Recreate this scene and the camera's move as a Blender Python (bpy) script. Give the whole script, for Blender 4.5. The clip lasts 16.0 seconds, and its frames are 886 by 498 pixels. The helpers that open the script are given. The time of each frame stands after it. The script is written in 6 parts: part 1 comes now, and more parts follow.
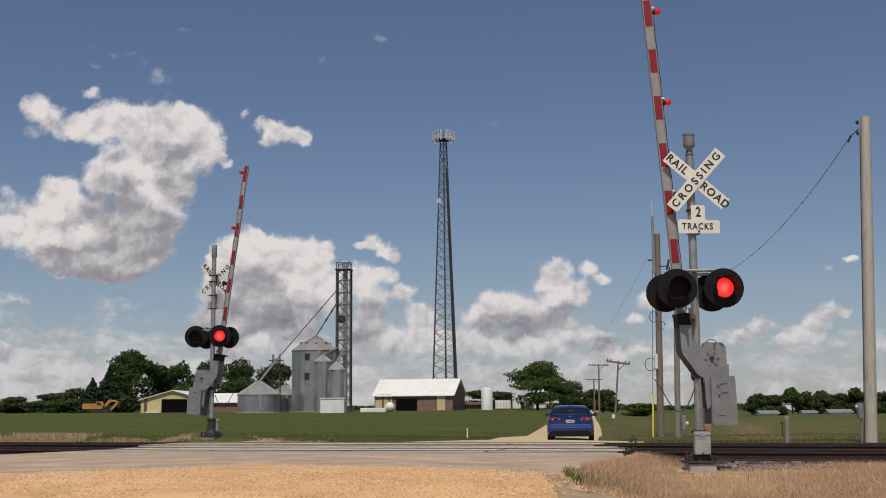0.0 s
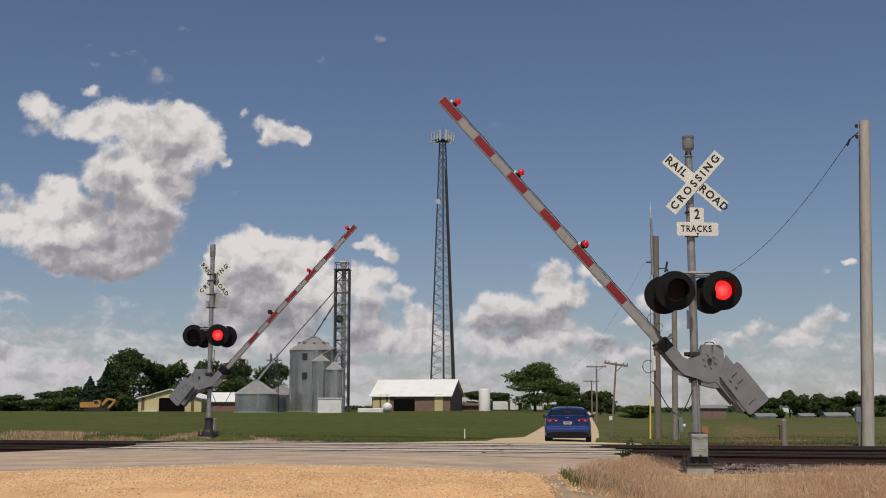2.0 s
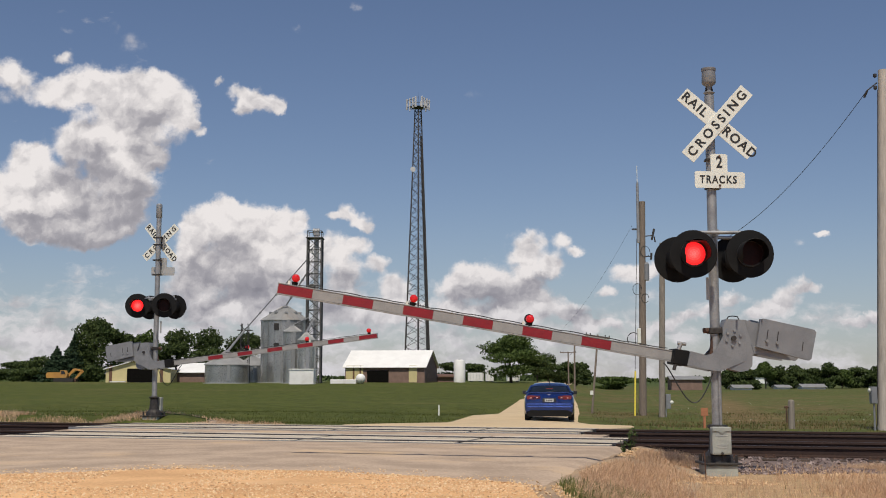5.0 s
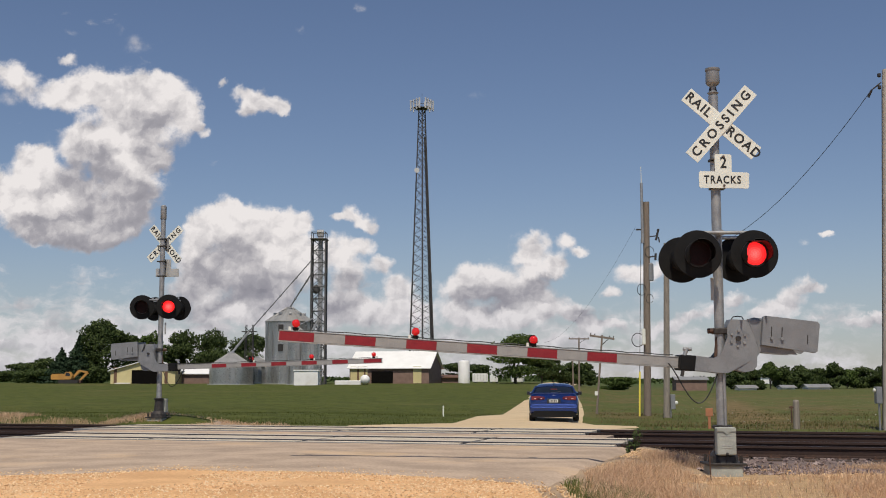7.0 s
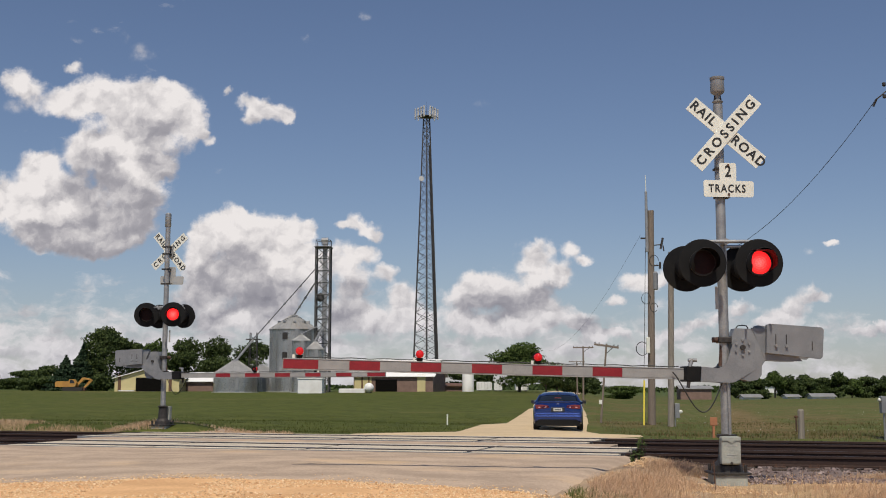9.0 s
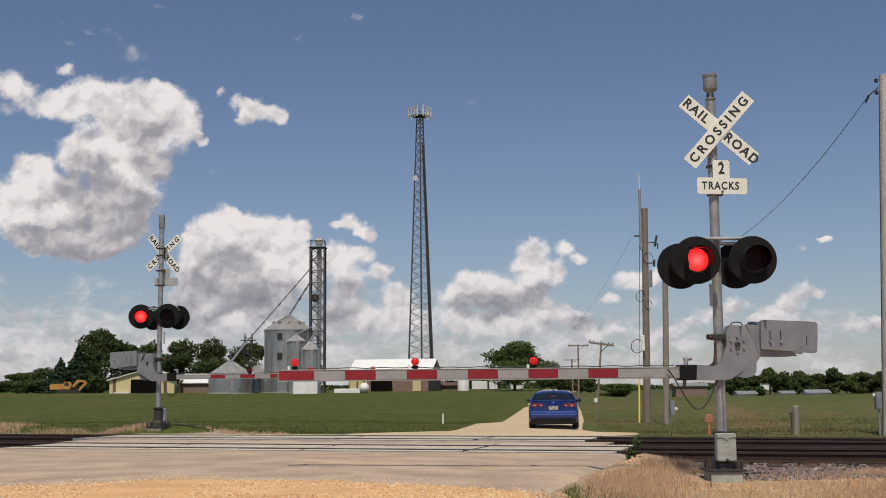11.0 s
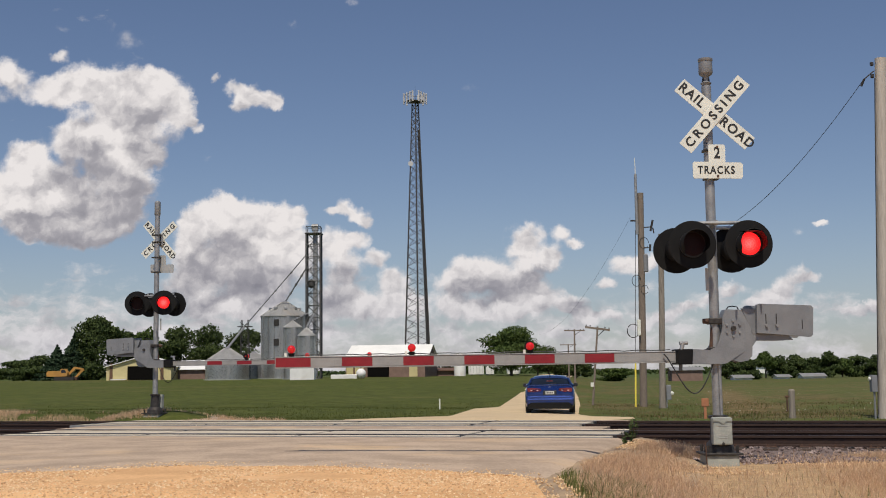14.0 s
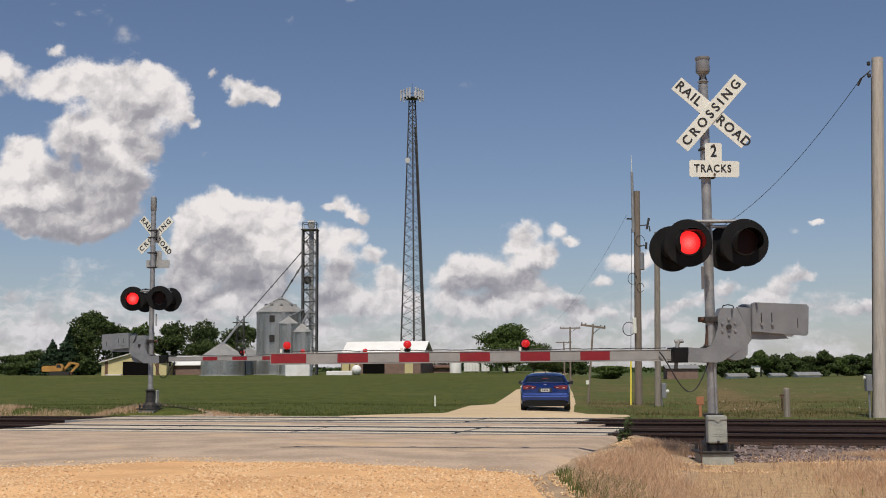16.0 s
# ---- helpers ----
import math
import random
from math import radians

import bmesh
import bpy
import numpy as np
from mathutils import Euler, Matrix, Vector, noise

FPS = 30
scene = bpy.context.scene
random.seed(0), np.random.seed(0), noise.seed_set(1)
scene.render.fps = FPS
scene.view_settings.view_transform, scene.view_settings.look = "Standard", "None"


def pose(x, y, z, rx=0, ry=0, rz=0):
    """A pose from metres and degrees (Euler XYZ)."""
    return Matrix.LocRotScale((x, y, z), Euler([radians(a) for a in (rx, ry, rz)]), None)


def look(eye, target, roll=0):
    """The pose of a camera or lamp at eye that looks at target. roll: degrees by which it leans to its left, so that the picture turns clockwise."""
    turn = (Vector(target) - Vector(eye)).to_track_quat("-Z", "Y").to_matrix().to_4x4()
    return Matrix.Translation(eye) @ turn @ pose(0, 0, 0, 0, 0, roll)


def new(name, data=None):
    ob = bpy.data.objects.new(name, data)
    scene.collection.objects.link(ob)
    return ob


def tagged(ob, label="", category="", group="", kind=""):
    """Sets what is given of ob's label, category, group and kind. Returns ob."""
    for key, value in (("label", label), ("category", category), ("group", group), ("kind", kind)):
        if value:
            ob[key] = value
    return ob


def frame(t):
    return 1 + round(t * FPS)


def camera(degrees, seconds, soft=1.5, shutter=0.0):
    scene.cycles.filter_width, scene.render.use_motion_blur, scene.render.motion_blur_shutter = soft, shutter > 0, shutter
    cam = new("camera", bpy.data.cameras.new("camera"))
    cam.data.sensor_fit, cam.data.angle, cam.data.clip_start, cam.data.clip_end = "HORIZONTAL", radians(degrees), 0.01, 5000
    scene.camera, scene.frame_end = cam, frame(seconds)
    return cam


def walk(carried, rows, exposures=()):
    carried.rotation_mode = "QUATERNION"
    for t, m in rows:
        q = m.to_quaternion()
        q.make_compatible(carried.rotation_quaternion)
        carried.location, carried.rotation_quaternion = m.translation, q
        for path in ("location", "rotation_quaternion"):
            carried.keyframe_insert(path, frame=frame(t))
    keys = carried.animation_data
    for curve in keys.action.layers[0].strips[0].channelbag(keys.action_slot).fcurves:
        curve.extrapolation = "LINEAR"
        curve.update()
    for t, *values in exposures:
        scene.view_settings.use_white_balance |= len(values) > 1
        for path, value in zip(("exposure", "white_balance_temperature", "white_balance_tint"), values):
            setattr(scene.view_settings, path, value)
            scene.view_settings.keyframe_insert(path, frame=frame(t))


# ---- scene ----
cam = camera(41.1, 16.0, soft=1.0)
# the rail heads lie at z = 0
# seconds, place along the road, height, pitch, roll, yaw
ROWS = [
    (0, -3.3, 0.82, 7.757, 0.45, 1.519),
    (0.5, -3.3, 0.82, 7.8, 0.70, 1.362),
    (1, -3.3, 0.82, 8.056, 0.75, 1.29),
    (1.5, -3.3, 0.82, 8.259, 0.39, 1.009),
    (2, -3.3, 0.82, 7.788, 0.08, 1.398),
    (2.5, -3.3, 0.82, 6.939, -0.12, 1.266),
    (3, -3.3, 0.82, 5.802, -0.11, 0.859),
    (3.5, -1.7, 0.932, 5.528, 0.2, 0.614),
    (4, 0, 1.05, 6.019, 0.053, 0.152),
    (6.5, 0, 1.05, 6.431, -0.14, 0.281),
    (7, 0, 1.05, 6.383, 0.085, 0.401),
    (7.5, 0, 1.05, 6.334, 0.012, 0.436),
    (8, 0, 1.05, 6.355, -0.145, 0.522),
    (8.5, 0, 1.05, 6.753, -0.113, 0.774),
    (9, 0, 1.05, 6.783, -0.061, 0.596),
    (11.5, 0, 1.05, 6.746, 0.514, 0.425),
    (12, 0, 1.05, 6.919, 0.77, 0.47),
    (12.5, 0, 1.05, 7.071, 1.327, 0.407),
    (13, 0, 1.05, 6.958, 0.75, 0.407),
    (13.5, 0, 1.05, 6.374, 0.73, 0.428),
    (14, 0, 1.05, 6.046, 0.694, 0.21),
    (14.5, 0, 1.05, 5.961, 0.249, 0.145),
    (15, 0, 1.05, 5.818, 0.177, 0.05),
    (15.5, 0, 1.05, 5.802, 0.6, 0.064),
    (16, 0, 1.05, 5.896, 0.393, -0.007),
]
walk(cam, [(t, pose(0, y, z, 90 + pitch, roll, yaw)) for t, y, z, pitch, roll, yaw in ROWS],
     exposures=[(t, e, 6520, 10) for t, e in ((0.0, -0.18), (2.8, -0.22), (3.5, -0.10), (4.2, 0.0), (9.0, 0.02), (12.0, -0.05), (13.2, -0.05), (14.5, 0.02), (16.0, 0.02))])

# ---- world, sun ----
SUN_AZ, SUN_EL = radians(183), radians(59)


class Nodes:
    """Short hand for building a node tree."""
    def __init__(self, tree):
        self.t = tree
        tree.nodes.clear()

    def n(self, kind, **props):
        node = self.t.nodes.new(kind)
        if "operation" in props:
            node.operation = props["operation"]
        if "use_clamp" in props:
            node.use_clamp = props["use_clamp"]
        if "interpolation_type" in props:
            node.interpolation_type = props["interpolation_type"]
        if "blend_type" in props:
            node.data_type, node.blend_type = props["data_type"], props["blend_type"]
        for k, v in props.get("ins", {}).items():
            s = node.inputs[k]
            if isinstance(v, bpy.types.NodeSocket):
                self.t.links.new(v, s)
            else:
                s.default_value = v
        return node

    def math(self, op, a, b=0.0, c=0.0, clamp=False):
        return self.n("ShaderNodeMath", operation=op, use_clamp=clamp, ins={0: a, 1: b, 2: c}).outputs[0]

    def vec(self, op, a, b=(0, 0, 0), c=(0, 0, 0)):
        return self.n("ShaderNodeVectorMath", operation=op, ins={0: a, 1: b, 2: c})

    def noise(self, v, scale, detail=4.0, rough=0.55):
        return self.n("ShaderNodeTexNoise", ins={"Vector": v, "Scale": scale, "Detail": detail, "Roughness": rough})

    def ramp(self, f, stops):
        node = self.n("ShaderNodeValToRGB", ins={0: f})
        e = node.color_ramp.elements
        while len(e) < len(stops):
            e.new(0.5)
        for el, (p, col) in zip(e, stops):
            el.position, el.color = p, (*col, 1)
        return node.outputs[0]

    def range(self, v, a, b, c=0.0, d=1.0, smooth=True):
        return self.n("ShaderNodeMapRange", interpolation_type="SMOOTHSTEP" if smooth else "LINEAR",
                      ins={0: v, 1: a, 2: b, 3: c, 4: d}).outputs[0]

    def mix(self, f, a, b, blend="MIX"):
        node = self.n("ShaderNodeMix", data_type="RGBA", blend_type=blend)
        for s, v in ((node.inputs[0], f), (node.inputs[6], a), (node.inputs[7], b)):
            if isinstance(v, bpy.types.NodeSocket):
                self.t.links.new(v, s)
            else:
                s.default_value = (*v, 1) if isinstance(v, tuple) and len(v) == 3 else v
        return node.outputs[2]


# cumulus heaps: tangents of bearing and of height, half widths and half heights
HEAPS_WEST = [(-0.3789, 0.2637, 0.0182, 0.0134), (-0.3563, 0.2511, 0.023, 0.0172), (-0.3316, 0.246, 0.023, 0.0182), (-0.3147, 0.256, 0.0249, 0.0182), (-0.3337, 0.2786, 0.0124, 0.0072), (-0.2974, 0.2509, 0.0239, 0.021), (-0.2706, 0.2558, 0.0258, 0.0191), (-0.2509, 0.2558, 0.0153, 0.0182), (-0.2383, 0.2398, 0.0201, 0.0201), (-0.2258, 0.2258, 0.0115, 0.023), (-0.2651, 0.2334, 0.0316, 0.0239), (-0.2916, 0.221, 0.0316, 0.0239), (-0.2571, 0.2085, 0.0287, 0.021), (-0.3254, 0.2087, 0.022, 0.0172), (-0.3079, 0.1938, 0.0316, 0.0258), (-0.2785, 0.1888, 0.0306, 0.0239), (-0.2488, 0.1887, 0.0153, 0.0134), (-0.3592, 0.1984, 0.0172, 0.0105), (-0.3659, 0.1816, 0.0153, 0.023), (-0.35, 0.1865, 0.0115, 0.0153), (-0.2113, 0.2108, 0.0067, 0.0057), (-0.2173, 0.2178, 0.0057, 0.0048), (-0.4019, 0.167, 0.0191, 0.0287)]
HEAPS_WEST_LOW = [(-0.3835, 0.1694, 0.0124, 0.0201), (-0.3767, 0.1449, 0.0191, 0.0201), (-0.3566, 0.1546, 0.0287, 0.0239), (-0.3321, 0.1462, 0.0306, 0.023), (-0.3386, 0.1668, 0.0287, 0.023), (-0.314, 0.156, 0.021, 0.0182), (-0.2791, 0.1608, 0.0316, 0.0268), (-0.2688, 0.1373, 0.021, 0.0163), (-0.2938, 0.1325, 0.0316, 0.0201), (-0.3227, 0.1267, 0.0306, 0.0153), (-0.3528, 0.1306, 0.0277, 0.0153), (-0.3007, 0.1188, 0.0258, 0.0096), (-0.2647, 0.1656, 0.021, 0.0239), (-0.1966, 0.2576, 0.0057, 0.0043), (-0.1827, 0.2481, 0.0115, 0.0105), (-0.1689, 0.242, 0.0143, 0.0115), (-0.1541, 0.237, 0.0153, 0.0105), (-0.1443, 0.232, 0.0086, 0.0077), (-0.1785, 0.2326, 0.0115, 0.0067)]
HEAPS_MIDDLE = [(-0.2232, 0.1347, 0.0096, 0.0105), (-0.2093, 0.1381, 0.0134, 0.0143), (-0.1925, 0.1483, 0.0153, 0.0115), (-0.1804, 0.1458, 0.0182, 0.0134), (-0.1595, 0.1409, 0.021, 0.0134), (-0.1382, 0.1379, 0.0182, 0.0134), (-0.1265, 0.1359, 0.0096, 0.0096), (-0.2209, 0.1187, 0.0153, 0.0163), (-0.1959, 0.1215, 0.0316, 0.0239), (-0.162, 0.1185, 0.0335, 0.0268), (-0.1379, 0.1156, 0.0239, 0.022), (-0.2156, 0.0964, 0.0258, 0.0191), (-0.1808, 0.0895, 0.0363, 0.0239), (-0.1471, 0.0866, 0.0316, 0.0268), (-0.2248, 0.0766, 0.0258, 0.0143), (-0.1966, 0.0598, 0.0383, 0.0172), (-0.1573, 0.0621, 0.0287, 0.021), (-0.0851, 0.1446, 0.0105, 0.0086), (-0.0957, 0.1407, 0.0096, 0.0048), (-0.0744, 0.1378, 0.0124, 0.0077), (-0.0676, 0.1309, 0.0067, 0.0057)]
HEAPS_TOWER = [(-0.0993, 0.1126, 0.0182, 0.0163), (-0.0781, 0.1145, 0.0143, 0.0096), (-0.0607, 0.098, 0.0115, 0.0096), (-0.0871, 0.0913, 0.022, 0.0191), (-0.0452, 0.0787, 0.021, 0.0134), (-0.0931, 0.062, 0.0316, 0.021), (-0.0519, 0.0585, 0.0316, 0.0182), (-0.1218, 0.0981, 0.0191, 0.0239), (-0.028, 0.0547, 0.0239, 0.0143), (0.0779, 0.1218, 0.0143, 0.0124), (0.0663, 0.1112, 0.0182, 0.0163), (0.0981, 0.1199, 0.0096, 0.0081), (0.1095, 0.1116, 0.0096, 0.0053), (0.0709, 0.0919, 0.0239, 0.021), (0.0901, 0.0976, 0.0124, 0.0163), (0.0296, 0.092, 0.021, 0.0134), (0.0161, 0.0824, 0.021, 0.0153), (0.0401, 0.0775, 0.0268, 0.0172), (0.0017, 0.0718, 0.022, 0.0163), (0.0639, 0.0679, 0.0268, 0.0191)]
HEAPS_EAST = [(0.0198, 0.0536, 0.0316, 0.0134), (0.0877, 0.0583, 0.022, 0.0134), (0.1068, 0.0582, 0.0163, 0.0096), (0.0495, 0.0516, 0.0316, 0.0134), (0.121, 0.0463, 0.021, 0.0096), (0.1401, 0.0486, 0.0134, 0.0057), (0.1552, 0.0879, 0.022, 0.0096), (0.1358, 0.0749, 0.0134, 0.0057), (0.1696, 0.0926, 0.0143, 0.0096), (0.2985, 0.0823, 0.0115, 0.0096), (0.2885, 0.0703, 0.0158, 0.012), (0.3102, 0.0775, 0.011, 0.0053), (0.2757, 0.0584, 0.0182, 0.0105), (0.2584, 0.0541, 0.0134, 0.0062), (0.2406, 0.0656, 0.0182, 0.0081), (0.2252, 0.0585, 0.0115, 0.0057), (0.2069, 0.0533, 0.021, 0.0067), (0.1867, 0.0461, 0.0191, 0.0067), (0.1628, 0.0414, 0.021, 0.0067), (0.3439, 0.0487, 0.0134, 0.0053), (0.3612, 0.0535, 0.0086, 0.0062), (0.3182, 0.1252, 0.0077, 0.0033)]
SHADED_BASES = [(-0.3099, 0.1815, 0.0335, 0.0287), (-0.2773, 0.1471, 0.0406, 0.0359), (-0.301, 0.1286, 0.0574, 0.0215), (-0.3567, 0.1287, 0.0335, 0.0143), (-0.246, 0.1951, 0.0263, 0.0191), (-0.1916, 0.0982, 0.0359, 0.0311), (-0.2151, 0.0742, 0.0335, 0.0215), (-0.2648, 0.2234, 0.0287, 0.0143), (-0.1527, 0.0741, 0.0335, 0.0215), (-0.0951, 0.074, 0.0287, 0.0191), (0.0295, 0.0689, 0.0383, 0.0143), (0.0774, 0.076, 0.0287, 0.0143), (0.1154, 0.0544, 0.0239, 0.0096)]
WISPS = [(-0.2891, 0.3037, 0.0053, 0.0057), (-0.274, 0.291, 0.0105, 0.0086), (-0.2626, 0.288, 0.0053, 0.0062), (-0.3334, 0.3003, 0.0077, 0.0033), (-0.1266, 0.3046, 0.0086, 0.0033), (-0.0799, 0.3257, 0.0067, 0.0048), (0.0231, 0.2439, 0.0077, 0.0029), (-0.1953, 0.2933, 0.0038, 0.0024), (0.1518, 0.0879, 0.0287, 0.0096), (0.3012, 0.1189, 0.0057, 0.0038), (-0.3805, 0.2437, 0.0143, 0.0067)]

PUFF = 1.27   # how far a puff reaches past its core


def build_world():
    world = bpy.data.worlds.new("sky")
    scene.world = world
    world.use_nodes = True
    k = Nodes(world.node_tree)
    nishita = k.n("ShaderNodeTexSky")
    nishita.sky_type, nishita.sun_disc, nishita.sun_elevation, nishita.sun_rotation = "NISHITA", False, SUN_EL, SUN_AZ
    nishita.altitude, nishita.air_density, nishita.dust_density, nishita.ozone_density = 200, 1.0, 0.35, 2.2
    sky = nishita.outputs[0]
    d = k.n("ShaderNodeTexCoord").outputs["Generated"]
    xyz = k.n("ShaderNodeSeparateXYZ", ins={0: d})
    ay = k.math("MAXIMUM", k.math("ABSOLUTE", xyz.outputs[1]), 0.02)
    px, pz = k.math("DIVIDE", xyz.outputs[0], ay), k.math("DIVIDE", xyz.outputs[2], ay)
    p = k.n("ShaderNodeCombineXYZ", ins={0: px, 1: pz, 2: 0.0}).outputs[0]
    big = k.noise(p, 16.0, 3.0, 0.5).outputs[1]
    fine = k.noise(p, 75.0, 6.0, 0.62).outputs[1]
    w1 = k.vec("MULTIPLY_ADD", big, (0.018, 0.016, 0), (-0.009, -0.008, 0)).outputs[0]
    w2 = k.vec("MULTIPLY_ADD", fine, (0.013, 0.013, 0), (-0.0065, -0.0065, 0)).outputs[0]
    q = k.vec("ADD", k.vec("ADD", p, w1).outputs[0], w2).outputs[0]

    def field(table, where):
        """Soft sum of rounded puffs: its strength, and how high in its puff a place lies."""
        total, here = None, where
        for i, (cx, cz, rx, rz) in enumerate(table):
            if i % 10 == 9:
                # worked out in turn, ten puffs at a time
                here = k.vec("MULTIPLY_ADD", total, (1e-7, 1e-7, 1e-7), where).outputs[0]
            rx, rz = rx * PUFF, rz * PUFF
            v = k.vec("MULTIPLY_ADD", here, (1 / rx, 1 / rz, 0), (-cx / rx, -cz / rz, 1)).outputs[0]
            w = k.math("SUBTRACT", 2.0, k.vec("DOT_PRODUCT", v, v).outputs["Value"], clamp=True)
            sc = k.vec("SCALE", v)
            k.t.links.new(k.math("MULTIPLY", w, w), sc.inputs["Scale"])
            total = sc.outputs[0] if total is None else k.vec("ADD", total, sc.outputs[0]).outputs[0]
        x = k.n("ShaderNodeSeparateXYZ", ins={0: total})
        return x.outputs[2], k.math("DIVIDE", x.outputs[1], k.math("ADD", x.outputs[2], 0.05))

    def billow(where, scale):
        """Rounded cauliflower lumps, and their light from above."""
        node = k.n("ShaderNodeTexVoronoi")
        node.feature = "SMOOTH_F1"
        k.t.links.new(where, node.inputs["Vector"])
        node.inputs["Scale"].default_value, node.inputs["Smoothness"].default_value = scale, 0.7
        off = k.vec("SUBTRACT", where, node.outputs["Position"]).outputs[0]
        up = k.vec("DOT_PRODUCT", off, (-0.25 * scale, 1.0 * scale, 0)).outputs["Value"]
        return k.math("SUBTRACT", 0.5, node.outputs["Distance"]), up
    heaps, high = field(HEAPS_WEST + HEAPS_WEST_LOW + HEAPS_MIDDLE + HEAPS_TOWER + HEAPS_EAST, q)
    lumps, lump_up = billow(k.vec("ADD", p, w1).outputs[0], 44.0)
    curds, curd_up = billow(q, 105.0)
    soft = k.noise(p, 30.0, 10.0, 0.64).outputs[0]
    # low banks of small heaps towards the horizon
    flat = k.vec("MULTIPLY", q, (1.0, 2.2, 1.0)).outputs[0]
    bank = k.noise(flat, 21.0, 7.0, 0.6).outputs[0]
    low_cover = k.math("MULTIPLY", k.range(pz, 0.125, 0.03), 0.36)
    east = k.math("SUBTRACT", k.math("MULTIPLY", k.range(px, 0.05, 0.25), 0.05), k.math("MULTIPLY", k.range(px, -0.16, -0.26), 0.07))
    bank_d = k.math("MULTIPLY", k.math("SUBTRACT", k.math("ADD", bank, k.math("SUBTRACT", low_cover, east)), 0.70), 2.6)
    rag = k.math("ADD", k.math("MULTIPLY", lumps, 0.5), k.math("MULTIPLY", curds, 0.3))
    rag = k.math("ADD", rag, k.math("MULTIPLY", k.math("SUBTRACT", soft, 0.56), 2.3))
    dens = k.math("ADD", k.math("MINIMUM", heaps, 1.2), k.math("MULTIPLY", rag, k.range(heaps, 0.0, 0.16)))
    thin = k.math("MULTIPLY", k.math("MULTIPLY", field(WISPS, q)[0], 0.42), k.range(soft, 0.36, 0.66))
    both = k.math("MAXIMUM", k.math("MAXIMUM", dens, thin), bank_d)
    alpha = k.range(both, 0.0, 0.78)
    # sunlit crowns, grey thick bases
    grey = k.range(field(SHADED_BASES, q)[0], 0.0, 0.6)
    dark = k.math("SUBTRACT", 0.09, k.math("MULTIPLY", high, 0.22))
    dark = k.math("ADD", dark, k.math("MULTIPLY", grey, 0.40))
    dark = k.math("SUBTRACT", dark, k.math("MULTIPLY", lump_up, 0.17))
    dark = k.math("SUBTRACT", dark, k.math("MULTIPLY", curd_up, 0.09))
    dark = k.math("ADD", dark, k.math("MULTIPLY", k.math("SUBTRACT", k.noise(q, 38.0, 6.0, 0.62).outputs[0], 0.5), 0.42))
    for scale, lift, depth in ((24.0, 0.016, 0.85), (60.0, 0.008, 0.8)):
        here = k.noise(q, scale, 5.0, 0.55).outputs[0]
        above = k.noise(k.vec("ADD", q, (-lift * 0.4, lift, 0.0)).outputs[0], scale, 5.0, 0.55).outputs[0]
        dark = k.math("SUBTRACT", dark, k.math("MULTIPLY", k.math("SUBTRACT", here, above), depth))
    dark = k.math("MAXIMUM", k.math("MINIMUM", dark, 1.0), 0.0)
    col = k.ramp(dark, [(0.0, (1.05, 1.0, 0.985)), (0.22, (0.82, 0.785, 0.79)), (0.55, (0.47, 0.455, 0.495)), (1.0, (0.30, 0.295, 0.34))])
    lowcol = k.mix(k.range(pz, 0.12, 0.0), (1.0, 1.0, 1.0), (0.78, 0.80, 0.85))
    col = k.mix(1.0, col, lowcol, "MULTIPLY")
    lit = k.vec("SCALE", col)
    lit.inputs["Scale"].default_value = CLOUD
    haze = k.math("MULTIPLY", k.range(pz, 0.16, 0.0), 0.30)
    hz = k.vec("SCALE", k.n("ShaderNodeRGB").outputs[0])
    hz.inputs[0].links[0].from_node.outputs[0].default_value = (0.62, 0.75, 0.95, 1)
    hz.inputs["Scale"].default_value = CLOUD * 0.63
    base = k.mix(haze, k.mix(1.0, sky, SKY_TINT, "MULTIPLY"), hz.outputs[0])
    out = k.mix(alpha, base, lit.outputs[0])
    bg = k.n("ShaderNodeBackground", ins={0: out, 1: 0.092})
    k.n("ShaderNodeOutputWorld", ins={0: bg.outputs[0]})


CLOUD = 8.5
SKY_TINT = (0.75, 0.72, 0.775)
build_world()
sun = new("sun", bpy.data.lights.new("sun", "SUN"))
sun.data.energy, sun.data.angle, sun.data.color = 3.8, radians(0.6), (1.0, 0.915, 0.78)
sun.matrix_world = look((0, 0, 60), (-math.sin(SUN_AZ) * math.cos(SUN_EL), -math.cos(SUN_AZ) * math.cos(SUN_EL), 60 - math.sin(SUN_EL)))

# ---- materials ----


